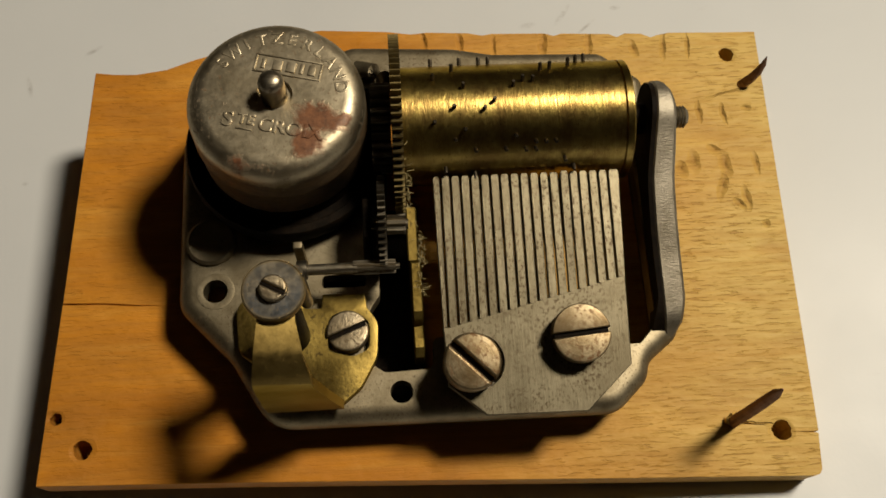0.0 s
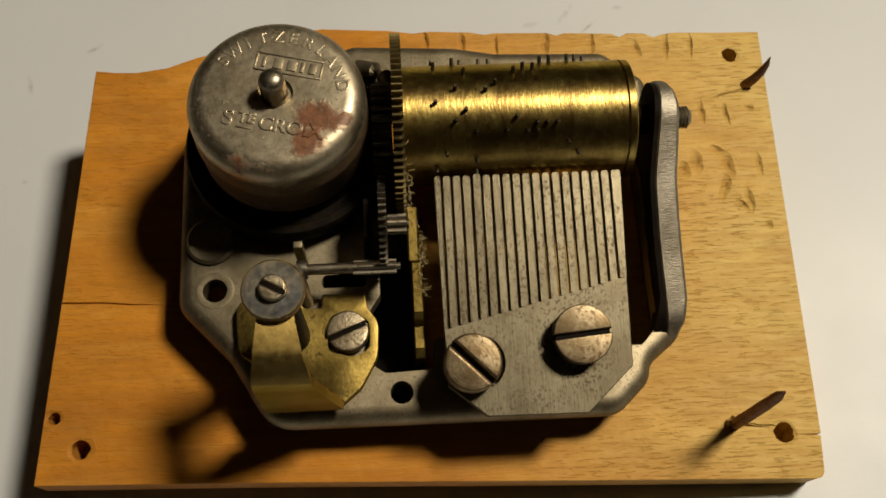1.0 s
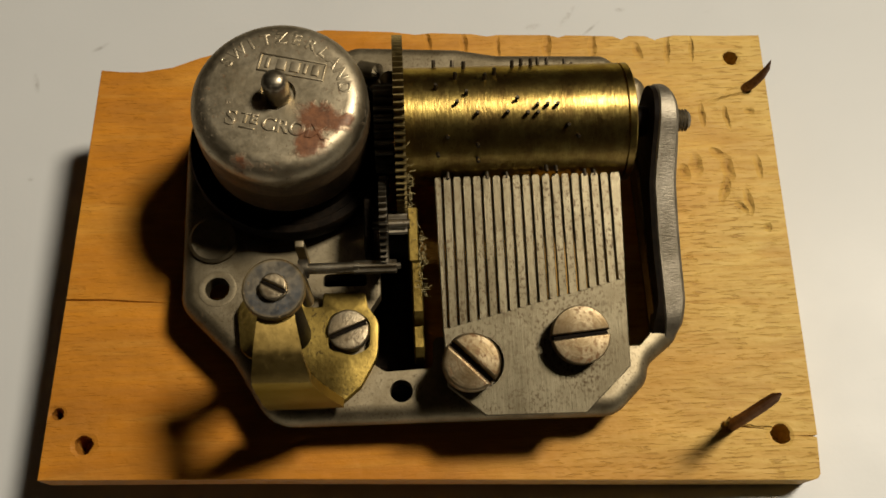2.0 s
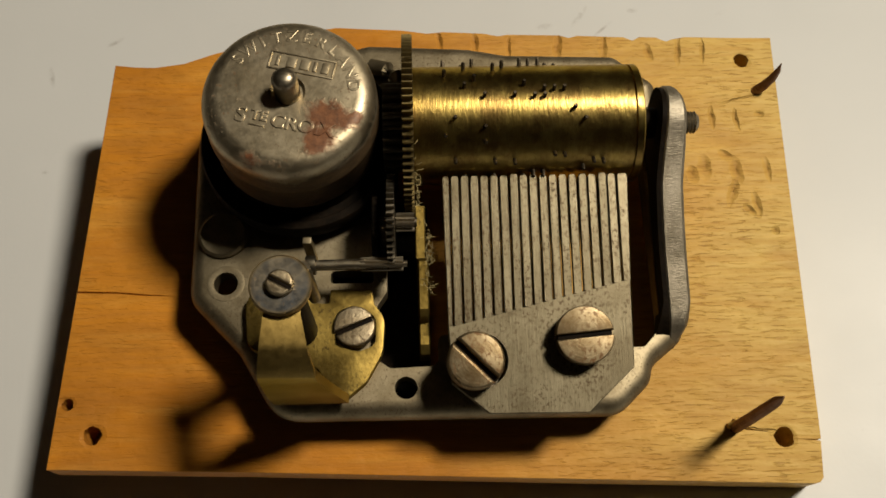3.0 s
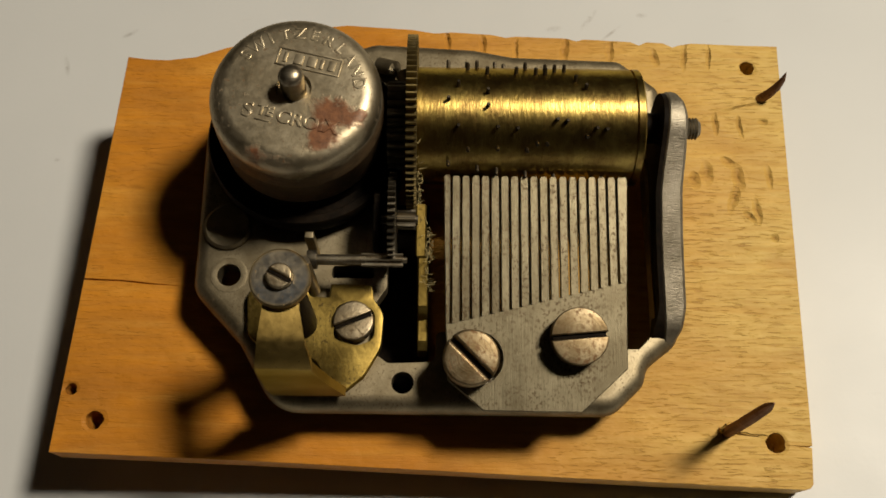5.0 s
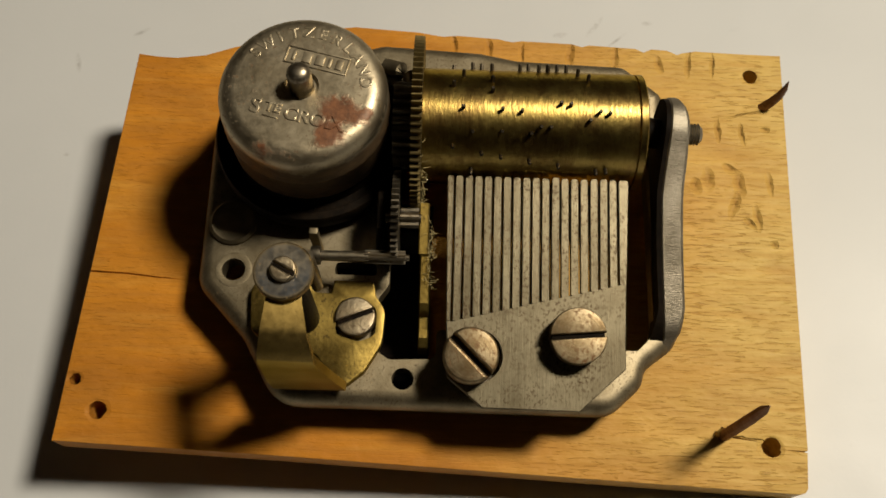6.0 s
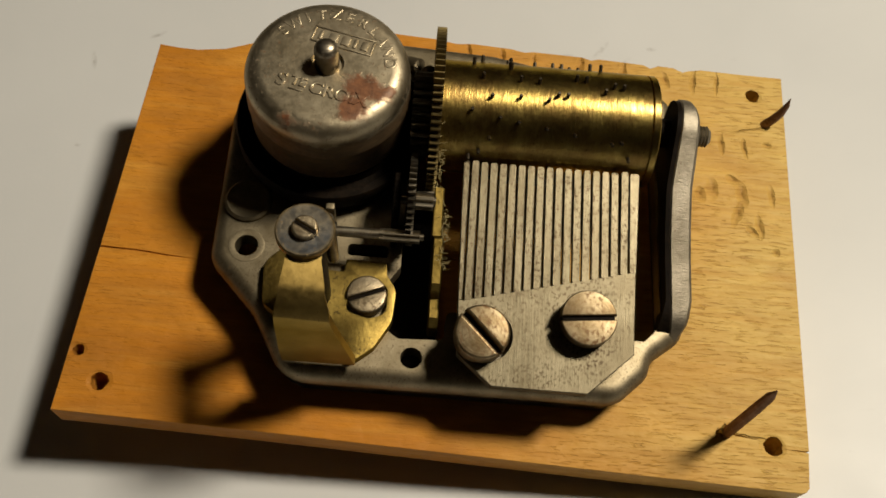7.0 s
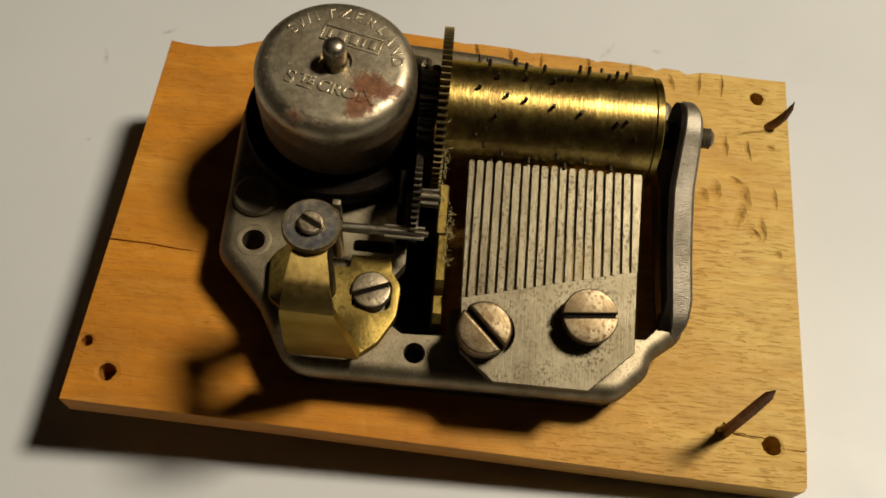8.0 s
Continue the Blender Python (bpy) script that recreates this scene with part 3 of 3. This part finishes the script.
part("hole_rim", lathe([(1.3, PLATE_Z), (1.95, PLATE_Z), (1.95, PLATE_Z + 0.04), (1.8, PLATE_Z + 0.06), (1.3, PLATE_Z + 0.02), (1.3, PLATE_Z)], 32), PLATE, bedplate, at=(-22.69, -8.96, 0))
part("boss", lathe([(0, PLATE_Z), (2.6, PLATE_Z), (2.6, PLATE_Z + 0.35), (2.3, PLATE_Z + 0.6), (1.9, PLATE_Z + 0.45), (0, PLATE_Z + 0.4)], 40), PLATE, bedplate, at=(-23.2, -3.6, 0))

# spring barrel
BX, BY, BT = -14.95, 6.05, 19.6
BR = 8.65
cup = [(0, 10.2), (BR - 1.0, 10.2), (BR - 0.3, 10.5), (BR, 11.2), (BR, 14.6), (BR + 0.1, 14.9), (BR + 0.1, 15.4), (BR, 15.7), (BR, BT - 2.0)]
for k in range(1, 9):
    a = math.pi / 2 * k / 8
    cup.append((BR - 2.0 * (1 - math.cos(a)), BT - 2.0 * (1 - math.sin(a))))
cup += [(3.4, BT - 0.03), (1.75, BT - 0.05), (1.7, BT - 0.5), (0, BT - 0.5)]
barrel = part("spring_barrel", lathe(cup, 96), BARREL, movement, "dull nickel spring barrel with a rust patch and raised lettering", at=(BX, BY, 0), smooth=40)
shaft = part("winding_shaft", lathe([(0, BT - 1.0), (1.25, BT - 1.0), (1.25, BT + 2.2), (1.15, BT + 2.55), (0.85, BT + 2.85), (0.4, BT + 3.0), (0, BT + 3.03)], 32), ARBOR, barrel, "bare steel winding shaft with a rounded end")
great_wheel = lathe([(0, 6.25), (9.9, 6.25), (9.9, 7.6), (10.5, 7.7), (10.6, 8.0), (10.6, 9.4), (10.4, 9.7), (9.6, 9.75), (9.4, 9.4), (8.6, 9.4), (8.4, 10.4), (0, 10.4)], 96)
part("great_wheel", great_wheel, GREASE_SHADE, movement, "black wheel under the spring barrel", at=(BX, BY, 0))

# raised lettering on the barrel's cap
TURN = -13.0
word = bmesh.new()
for k, ch in enumerate("SWITZERLAND"):
    a = 143.0 - 13.7 * k
    m = Matrix.Rotation(radians(a - 90), 4, "Z") @ Matrix.Translation((0, 6.3, 0))
    join(word, lettering(ch, 1.7, 0.008), m)
bmesh.ops.translate(word, verts=word.verts, vec=(0.1, -0.1, BT - 0.02))
part("lettering", word, BARREL, barrel)
word = lettering("S", 2.3, 0.06)
bmesh.ops.translate(word, verts=word.verts, vec=(-4.3, 0, 0))
join(word, lettering("TE", 1.5, 0.06), Matrix.Translation((-2.55, 0.25, 0)))
join(word, box(-3.3, -1.8, -0.85, -0.7, -0.1, 0.12, 0.05))
join(word, lettering("CROIX", 2.0, 0.06), Matrix.Translation((1.75, 0, 0)))
bmesh.ops.rotate(word, verts=word.verts, cent=(0, 0, 0), matrix=Matrix.Rotation(radians(TURN), 3, "Z"))
bmesh.ops.translate(word, verts=word.verts, vec=(-0.2, -3.4, BT - 0.02))
part("lettering", word, BARREL, barrel)
mark = bmesh.new()
for x0, x1, y0, y1 in ((-3.3, 3.3, 0.85, 1.0), (-3.3, 3.3, -1.0, -0.85), (-3.3, -3.12, -0.85, 0.85), (3.12, 3.3, -0.85, 0.85), (-2.6, -2.25, -0.55, 0.55), (-1.5, -0.6, -0.55, 0.55), (-0.15, 0.75, -0.55, 0.55), (1.15, 1.5, -0.55, 0.55), (2.0, 2.7, -0.55, 0.55)):
    join(mark, box(x0, x1, y0, y1, -0.1, 0.12, 0.05))
bmesh.ops.rotate(mark, verts=mark.verts, cent=(0, 0, 0), matrix=Matrix.Rotation(radians(TURN), 3, "Z"))
bmesh.ops.translate(mark, verts=mark.verts, vec=(1.35, 2.95, BT - 0.02))
part("maker_mark", mark, BARREL, barrel, "raised oblong frame with plain bars")

# pinned cylinder with its gear, turning about x
AX, AY, AZ, AR = 8.85, 6.5, 11.0, 6.2
half = 11.65
cyl = part("cylinder", lathe([(0, -half), (AR, -half), (AR, half - 0.98), (AR - 0.3, half - 0.93), (AR - 0.3, half - 0.8), (AR, half - 0.75), (AR, half - 0.1), (AR - 0.12, half),
                              (AR - 0.8, half), (AR - 0.9, half - 0.4), (0, half - 0.4)], 128, "x"), DRUM, movement, "tarnished brass pinned cylinder", at=(AX, AY, AZ))
# the axle's colour holds the shade between cylinder and arm
part("axle", lathe([(0, half - 0.5), (3.2, half - 0.5), (2.4, half + 0.6), (1.7, half + 0.9), (1.6, half + 2.4), (0, half + 2.4)], 32, "x"), GREASE_SHADE, cyl, "steel axle, near-black for the shade beside the arm")
part("gear_wheel", toothed(9.6, 8.85, 80, 1.05), GEAR, cyl, "thin dusty brass gear wheel", at=(-3.35 - AX, 0, 0))
# pinion added unseen: fills the dark gap and shades the plate below
part("drive_pinion", toothed(4.7, 3.9, 24, 2.0), DARK, cyl, "dark drive pinion, added in the black gap beside the barrel", at=(-4.95 - AX, 0, 0))
pin_bm = lathe([(0.2, 0), (0.2, 0.72), (0.15, 0.85), (0, 0.85)], 8)
PINS = {0: (32, 70, 114, 176, 236, 283, 322), 1: (160, 200, 276, 292, 340), 2: (56, 101, 130, 222, 262, 312), 3: (32, 81, 121, 242, 300, 351), 4: (140, 168, 182, 316),
        5: (32, 103, 201, 221, 245, 330), 6: (32, 96, 305, 344), 7: (140, 202, 318), 8: (81, 128, 222, 249, 326), 9: (75, 141, 216, 298, 336), 10: (76, 134, 141, 216, 308),
        11: (59, 134, 194, 253, 347), 12: (57, 134, 195, 301), 13: (152, 314), 14: (50, 162, 209, 331), 15: (40, 201, 259, 306), 16: (32, 202, 257, 338), 17: (273, 321)}
first = None
for k, angles in PINS.items():
    for a in angles:
        r = AR - 0.06
        at = (0.37 + 1.0 * k - AX, r * math.cos(radians(a)), r * math.sin(radians(a)))
        first = again(first, at, (a - 90, 0, 0)) if first else part("pin", pin_bm, PIN, cyl, "short steel pin", at=at)
        first.rotation_euler = (radians(a - 90), 0, 0)

# right-hand bearing arm, axle stud
def arm_left(y, z):
    return np.interp(y, (-16, -11, -5.6, -1, 2, 4, 8), (23.0, 22.8, 22.5, 22.4, 22.75, 23.0, 23.3))


def arm_right(y, z):
    return np.interp(y, (-16.4, -14.8, -12.5, -9, -5, -1, 2.5, 6, 8.5, 10.4), (24.2, 25.05, 25.4, 25.25, 25.05, 24.95, 25.25, 25.35, 25.1, 24.4))


top_arc = [(AY + 3.9 * math.cos(a), AZ + 3.9 * math.sin(a)) for a in np.linspace(-0.2, 2.25, 14)]
low_side = [(y, np.interp(y, (-16.6, -15.5, -14, -8, 0, 4.05), (4.6, 6.6, 7.5, 9.2, 12.2, 14.0))) for y in np.linspace(2.8, -16.6, 24)]
arm = part("bearing_arm", extrude_x(top_arc + low_side + [(-12, 4.5), (9.0, 4.5)], arm_left, arm_right, 0.35), FORGED, movement, "rough grey cast steel bearing arm")
# added near-black sheet: the arm's shaded side and the gap beside it
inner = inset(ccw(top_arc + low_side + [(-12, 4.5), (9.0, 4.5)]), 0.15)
part("inner_face", extrude_x(inner, lambda y, z: arm_left(y, z) - np.interp(y, (-16, -12.5), (1.3, 0.3)), lambda y, z: arm_left(y, z) + 0.6), GREASE_SHADE, arm, "black sheet on the arm's inner face, carrying its shade")
thread = [(0, 0), (1.15, 0)]
for k in range(8):
    thread += [(1.2, 0.18 + 0.34 * k), (0.98, 0.35 + 0.34 * k)]
thread += [(0.8, 2.95), (0, 3.0)]
part("threaded_stud", lathe(thread, 28, "x"), FORGED, arm, "worn threaded end of the bearing screw", at=(24.5, AY, AZ))

# comb: body and plucked teeth, tilted up towards the cylinder
SLOPE = 8.35
comb_root = {k: -15.35 + 4.2 * k / 17 for k in range(18)}
slot_x = [0.78 + 1.003 * k for k in range(18)]
body_pts = [(0.25, -15.3)]
for k in range(18):
    x, y = slot_x[k], comb_root[k]
    body_pts += [(x - 0.1, y), (x + 0.1, y)]
body_pts += [(18.62, -11.0), (18.45, -19.8), (13.8, -24.1), (4.1, -24.0), (0.5, -21.0)]
tilt = Matrix.Rotation(radians(SLOPE), 4, "X")
COMB_AT = (0, 0, 12.55)


def on_comb(x, y, z=0.0):
    p = tilt @ Vector((x, y, z))
    return (p.x + COMB_AT[0], p.y + COMB_AT[1], p.z + COMB_AT[2])


comb = part("comb", slab(body_pts, -1.5, 0, 0.08, [circle(3.35, -18.85, 2.72, 40), circle(13.4, -16.9, 1.6, 30)]), COMB, movement, "brushed steel comb with nineteen teeth and rust freckles", at=COMB_AT)
comb.rotation_euler = (radians(SLOPE), 0, 0)
teeth = []
edges = [0.0] + slot_x + [18.98]
for k in range(19):
    root = comb_root[min(k, 17)] if k else comb_root[0]
    root = min(comb_root.get(k, root), comb_root.get(k - 1, root))
    x0, x1 = edges[k] + (0.1 if k else 0.0), edges[k + 1] - (0.1 if k < 18 else 0.0)
    cx = (x0 + x1) / 2
    flare = 0.27 if k == 0 else (-0.34 if k == 18 else 0.0)
    pts = [(x0 - cx + flare, -0.02), (x1 - cx + (flare if k == 18 else 0), -0.02), (x1 - cx, -root - 0.25), (x1 - cx - 0.12, -root), (x0 - cx + 0.12, -root), (x0 - cx, -root - 0.25)]
    if k == 18:
        pts[0] = (x0 - cx, -0.02)
    if k == 0:
        pts[1] = (x1 - cx, -0.02)
    tooth = part("tooth", slab(pts, -0.75, 0, 0.06), COMB, comb, at=(cx, root, 0.0))
    teeth.append((tooth, (cx, root, 0.0), -root))
# seat below the comb
part("comb_seat", slab([(2.0, -20.0), (4.6, -21.8), (13.2, -21.9), (16.8, -18.8), (16.8, -15.8), (2.0, -15.8)], 5.6, 8.0, 0.3), DARK, movement)
c1 = on_comb(2.75, -18.95)
c2 = on_comb(13.4, -16.9)
cs1 = part("comb_screw", screw_head(2.8, 2.6, 0.5, -45, 1.5, 5.0, 0.32), SCREW, movement, "slotted steel comb screw, worn bright", at=(c1[0], c1[1], c1[2] - 0.3))
cs2 = part("comb_screw", screw_head(2.85, 1.5, 0.48, 5, 1.5, 5.0, 0.15), SCREW, movement, "slotted steel comb screw, worn bright", at=(c2[0], c2[1], c2[2] + 0.75))
def grime(screw, r, h, slot, turn):
    """Old grease packed in a screw's slot."""
    g = box(-r * 0.93, r * 0.93, -slot * 0.47, slot * 0.47, h * 0.28, h * 0.74, 0.04)
    bmesh.ops.rotate(g, verts=g.verts, cent=(0, 0, 0), matrix=Matrix.Rotation(radians(turn), 3, "Z"))
    part("slot_grease", g, GREASE_SHADE, screw)


grime(cs1, 2.8, 2.6, 0.5, -45)
grime(cs2, 2.85, 1.5, 0.48, 5)
for s in (cs1, cs2):
    s.rotation_euler = (radians(SLOPE), 0, 0)

# wheel train between barrel, cylinder and governor
TY, TZ = -4.2, 10.6
idler = part("idler_wheel", toothed(4.95, 4.3, 44, 0.75), DARK, movement, "small dark steel gear wheel", at=(-5.25, TY, TZ))
part("pinion", toothed(1.05, 0.7, 8, 1.9), ARBOR, idler, "bright steel pinion", at=(1.4, 0, 0))
part("arbor", lathe([(0, -1.2), (0.5, -1.2), (0.5, 2.6), (0, 2.6)], 16, "x"), DARK, idler)
SY, SZ = -8.9, 11.2
spindle = part("governor_arbor", lathe([(0, -9.4), (0.55, -9.4), (0.55, -3.6), (0.35, -3.4), (0.35, 0.6), (0, 0.6)], 20, "x"), ARBOR, movement, "thin bright steel arbor", at=(-4.3, SY, SZ))
part("pinion", toothed(0.72, 0.42, 7, 4.2), ARBOR, spindle, at=(-1.9, 0, 0))
part("collar", lathe([(0, -0.5), (0.95, -0.5), (1.0, 0), (0.95, 0.5), (0, 0.5)], 20, "x"), DARK, spindle, at=(-9.0, 0, 0))

# made-up black upright, placed to throw shade on the bedplate
part("train_bridge", extrude_x([(-1.4, 5.0), (-1.4, 11.4), (-2.2, 12.6), (-6.2, 12.6), (-7.6, 11.6), (-7.9, 9.0), (-7.9, 5.0)], -7.2, -6.5, 0.12), GREASE_SHADE, movement, "added black upright that shades the plate beside the wheel train")
# made-up near-black sheet: shade in the well and plate hole, put into colour
part("train_pan", box(-12.5, -1.5, -22.0, 1.5, 0.05, 0.8, 0.1), GREASE_SHADE, movement, "added black sheet below the wheel train, standing in for shade")

# brass bearing plate of the train, on edge, with lint
lug = [(-2.4, 10.5), (-7.9, 9.9), (-8.1, 9.6), (-13.0, 9.0), (-13.6, 8.4), (-13.9, 6.9), (-15.2, 6.8), (-15.5, 7.9), (-16.4, 7.9), (-17.2, 7.0), (-17.4, 4.9), (-2.4, 4.9)]
part("bearing_plate", extrude_x(lug, lambda y, z: -2.85 + (0.25 if y < -8 else 0), lambda y, z: -1.8 + (0.25 if y < -8 else 0), 0.12), BRASS, movement, "dusty brass bearing plate on edge")
random.seed(11)
lint = bmesh.new()
for k in range(46):
    y = random.uniform(-11.5, -4.5)
    p = Vector((-1.75 + random.uniform(-0.1, 0.25), y, 10.2 + 0.09 * (y + 4) + random.uniform(-0.3, 0.2)))
    pts = [p]
    d = Vector((random.uniform(0.2, 1.0), random.uniform(-1, 1), random.uniform(-0.3, 0.6)))
    for j in range(4):
        d = (d + Vector((random.uniform(-0.8, 0.8), random.uniform(-0.9, 0.9), random.uniform(-0.5, 0.5)))).normalized()
        pts.append(pts[-1] + d * random.uniform(0.15, 0.32))
    join(lint, rod(pts, [0.035] * 5, 4))
for k in range(30):
    a = random.uniform(125, 205)
    r = 9.0 + random.uniform(-1.2, 0.6)
    p = Vector((-2.75 + random.uniform(0, 0.2), AY + r * math.cos(radians(a)), AZ + r * math.sin(radians(a))))
    pts = [p]
    d = Vector((0.7, random.uniform(-1, 1), random.uniform(-0.5, 0.8)))
    for j in range(4):
        d = (d + Vector((random.uniform(-0.8, 0.8), random.uniform(-0.9, 0.9), random.uniform(-0.5, 0.5)))).normalized()
        pts.append(pts[-1] + d * random.uniform(0.12, 0.3))
    join(lint, rod(pts, [0.03] * 5, 4))
tagged(part("lint", lint, FUZZ, movement, "fine yellowish dust fibres"), kind="stuff")

# governor: bent brass bracket, washer and screws
GX, GY, GZ = -14.6, -14.55, 22.3
base_pts = rounded([(-11.7, -10.2, 0.2), (-7.4, -10.3, 0.2), (-7.2, -11.8, 0.5), (-6.1, -13.4, 2.2), (-6.3, -17.0, 3.2), (-8.0, -20.0, 1.8), (-9.8, -21.5, 0.5), (-11.5, -20.9, 1), (-13.0, -18.2, 1.5), (-17.0, -18.0, 2), (-20.0, -16.0, 1.5), (-20.4, -11.2, 2), (-18.0, -8.8, 1.5), (-14.2, -9.2, 0.8), (-13.6, -11.6, 0.4), (-11.8, -11.7, 0.3)], 4)
slot_hole = rounded([(-11.2, -12.7, 1.3), (-9.2, -11.9, 1.6), (-7.0, -13.2, 1.3), (-7.0, -16.2, 1.2), (-8.8, -16.9, 1.4), (-11.2, -16.2, 0.8)], 4)
bracket = part("governor_bracket", slab(base_pts, PLATE_Z, PLATE_Z + 1.2, 0.15, [slot_hole], 2), BRASS, movement, "bent brass governor bracket")


def sheet(front, thick):
    """A bent strip from cross rows (left, right) with a thickness normal to it."""
    bm = bmesh.new()
    rows = []
    for i, (a, b) in enumerate(front):
        a, b = Vector(a), Vector(b)
        lo, hi = front[max(i - 1, 0)], front[min(i + 1, len(front) - 1)]
        along = (Vector(hi[0]) - Vector(lo[0]) + Vector(hi[1]) - Vector(lo[1])).normalized()
        n = along.cross(b - a).normalized() * thick
        rows.append([bm.verts.new(v) for v in (a, b, b + n, a + n)])
    for p, q in zip(rows, rows[1:]):
        bridge(bm, p, q)
    bm.faces.new(rows[0]), bm.faces.new(rows[-1])
    edges = [e for e in bm.edges if len(e.link_faces) == 2 and e.calc_face_angle(0) > radians(40)]
    bmesh.ops.bevel(bm, geom=edges, offset=0.2, segments=2, affect="EDGES", profile=0.6)
    return bm


STRIP = ((-16.1, -13.1, -13.2, 20.75), (-16.2, -13.0, -17.0, 20.65), (-16.45, -12.45, -19.4, 20.5), (-16.5, -12.35, -19.75, 20.4), (-16.72, -11.85, -21.05, 19.45), (-16.75, -11.75, -21.3, 19.1),
         (-16.8, -11.65, -21.35, 18.7), (-16.85, -11.4, -21.38, 17.0), (-16.9, -10.9, -21.42, 14.5), (-17.0, -10.3, -21.45, 11.8), (-17.05, -9.7, -21.2, 7.6))
upright = [((x0, y, z + (0.22 if z > 19 else 0)), (x1, y, z - (0.22 if z > 19 else 0))) for x0, x1, y, z in STRIP]
part("upright", sheet(upright, 0.9), STRIP_BRASS, bracket, smooth=24)
# post in near-black: shade of the gap under the washer, put into colour
part("pivot_post", lathe([(0, PLATE_Z + 1.0), (1.7, PLATE_Z + 1.0), (1.7, 12.0), (1.7, 20.9), (1.5, 21.6), (0, 21.6)], 24), GREASE_SHADE, movement, at=(GX, GY, 0))
washer = part("washer", lathe([(1.2, 21.7), (2.6, 21.7), (2.75, 21.85), (2.75, 22.3), (2.6, 22.45), (1.25, 22.45), (1.2, 22.3), (1.2, 21.7)], 48), BLUED, movement, "blued steel governor washer", at=(GX, GY, 0))
pivot = part("washer_screw", screw_head(1.2, 0.75, 0.32, -28, 0.9, 1.5), PITTED, movement, "small slotted screw", at=(GX, GY, 22.35))
fixing = part("fixing_screw", screw_head(2.1, 1.2, 0.42, 22, 1.1, 2.5), PITTED, movement, "slotted steel fixing screw", at=(-9.2, -14.3, PLATE_Z + 0.55))
grime(fixing, 2.1, 1.2, 0.42, 22)
grime(pivot, 1.2, 0.75, 0.32, -28)
part("stop_pin", rod([(-12.9, -12.6, 21.0), (-12.7, -12.8, 17), (-12.6, -13.0, 13.5), (-12.6, -13.0, 12.8)], [0.7, 0.65, 0.6, 0.3], 12), ARBOR, movement)
part("upright_tab", box(-0.45, 0.45, -0.35, 0.35, 5.0, 12.5, 0.1), PLATE, movement, at=(-13.6, -6.7, 0))
part("click_spring", rod([(-7.5, 16.6, 6.6), (-5.6, 15.6, 7.4), (-4.6, 14.4, 8.2), (-4.4, 13.2, 8.0)], [0.9, 0.95, 0.9, 0.6], 12), PLATE, movement, "bright curved steel click spring")


# ---- movement of the parts ----
TURNED = [(0, 0.0), (1.5, 25.2), (3, 50.4), (4.2, 70.0), (5.0, 83.8), (5.8, 97.2), (6.3, 106.2), (7, 120.9), (8, 142.2)]


def turned(t):
    return float(np.interp(t, [r[0] for r in TURNED], [r[1] for r in TURNED]))


def motions():
    walk(cyl, [(t, pose(AX * MM, AY * MM, AZ * MM, -a)) for t, a in TURNED])
    steps = [k / 5 for k in range(41)]
    walk(idler, [(t, pose(-5.25 * MM, TY * MM, TZ * MM, 8.6 * turned(t))) for t in steps])
    fine = [k / 15 for k in range(121)]
    walk(spindle, [(t, pose(-4.3 * MM, SY * MM, SZ * MM, -50.0 * turned(t))) for t in fine])
    for k, (tooth, at, length) in enumerate(teeth):
        rows = []
        lift = math.degrees(0.42 / length)
        for f in range(0, 241, 2):
            t = f / 30
            a = 0.0
            for p in PINS.get(k, ()):
                g = p - turned(t)
                if 151 < g < 166:
                    a = max(a, lift * (166 - g) / 15)
            rows.append((t, a))
        keep = [r for i, r in enumerate(rows) if i in (0, len(rows) - 1) or r[1] != rows[i - 1][1] or r[1] != rows[i + 1][1]]
        if any(a for _, a in keep):
            walk(tooth, [(t, pose(at[0] * MM, at[1] * MM, at[2] * MM, a)) for t, a in keep])


motions()
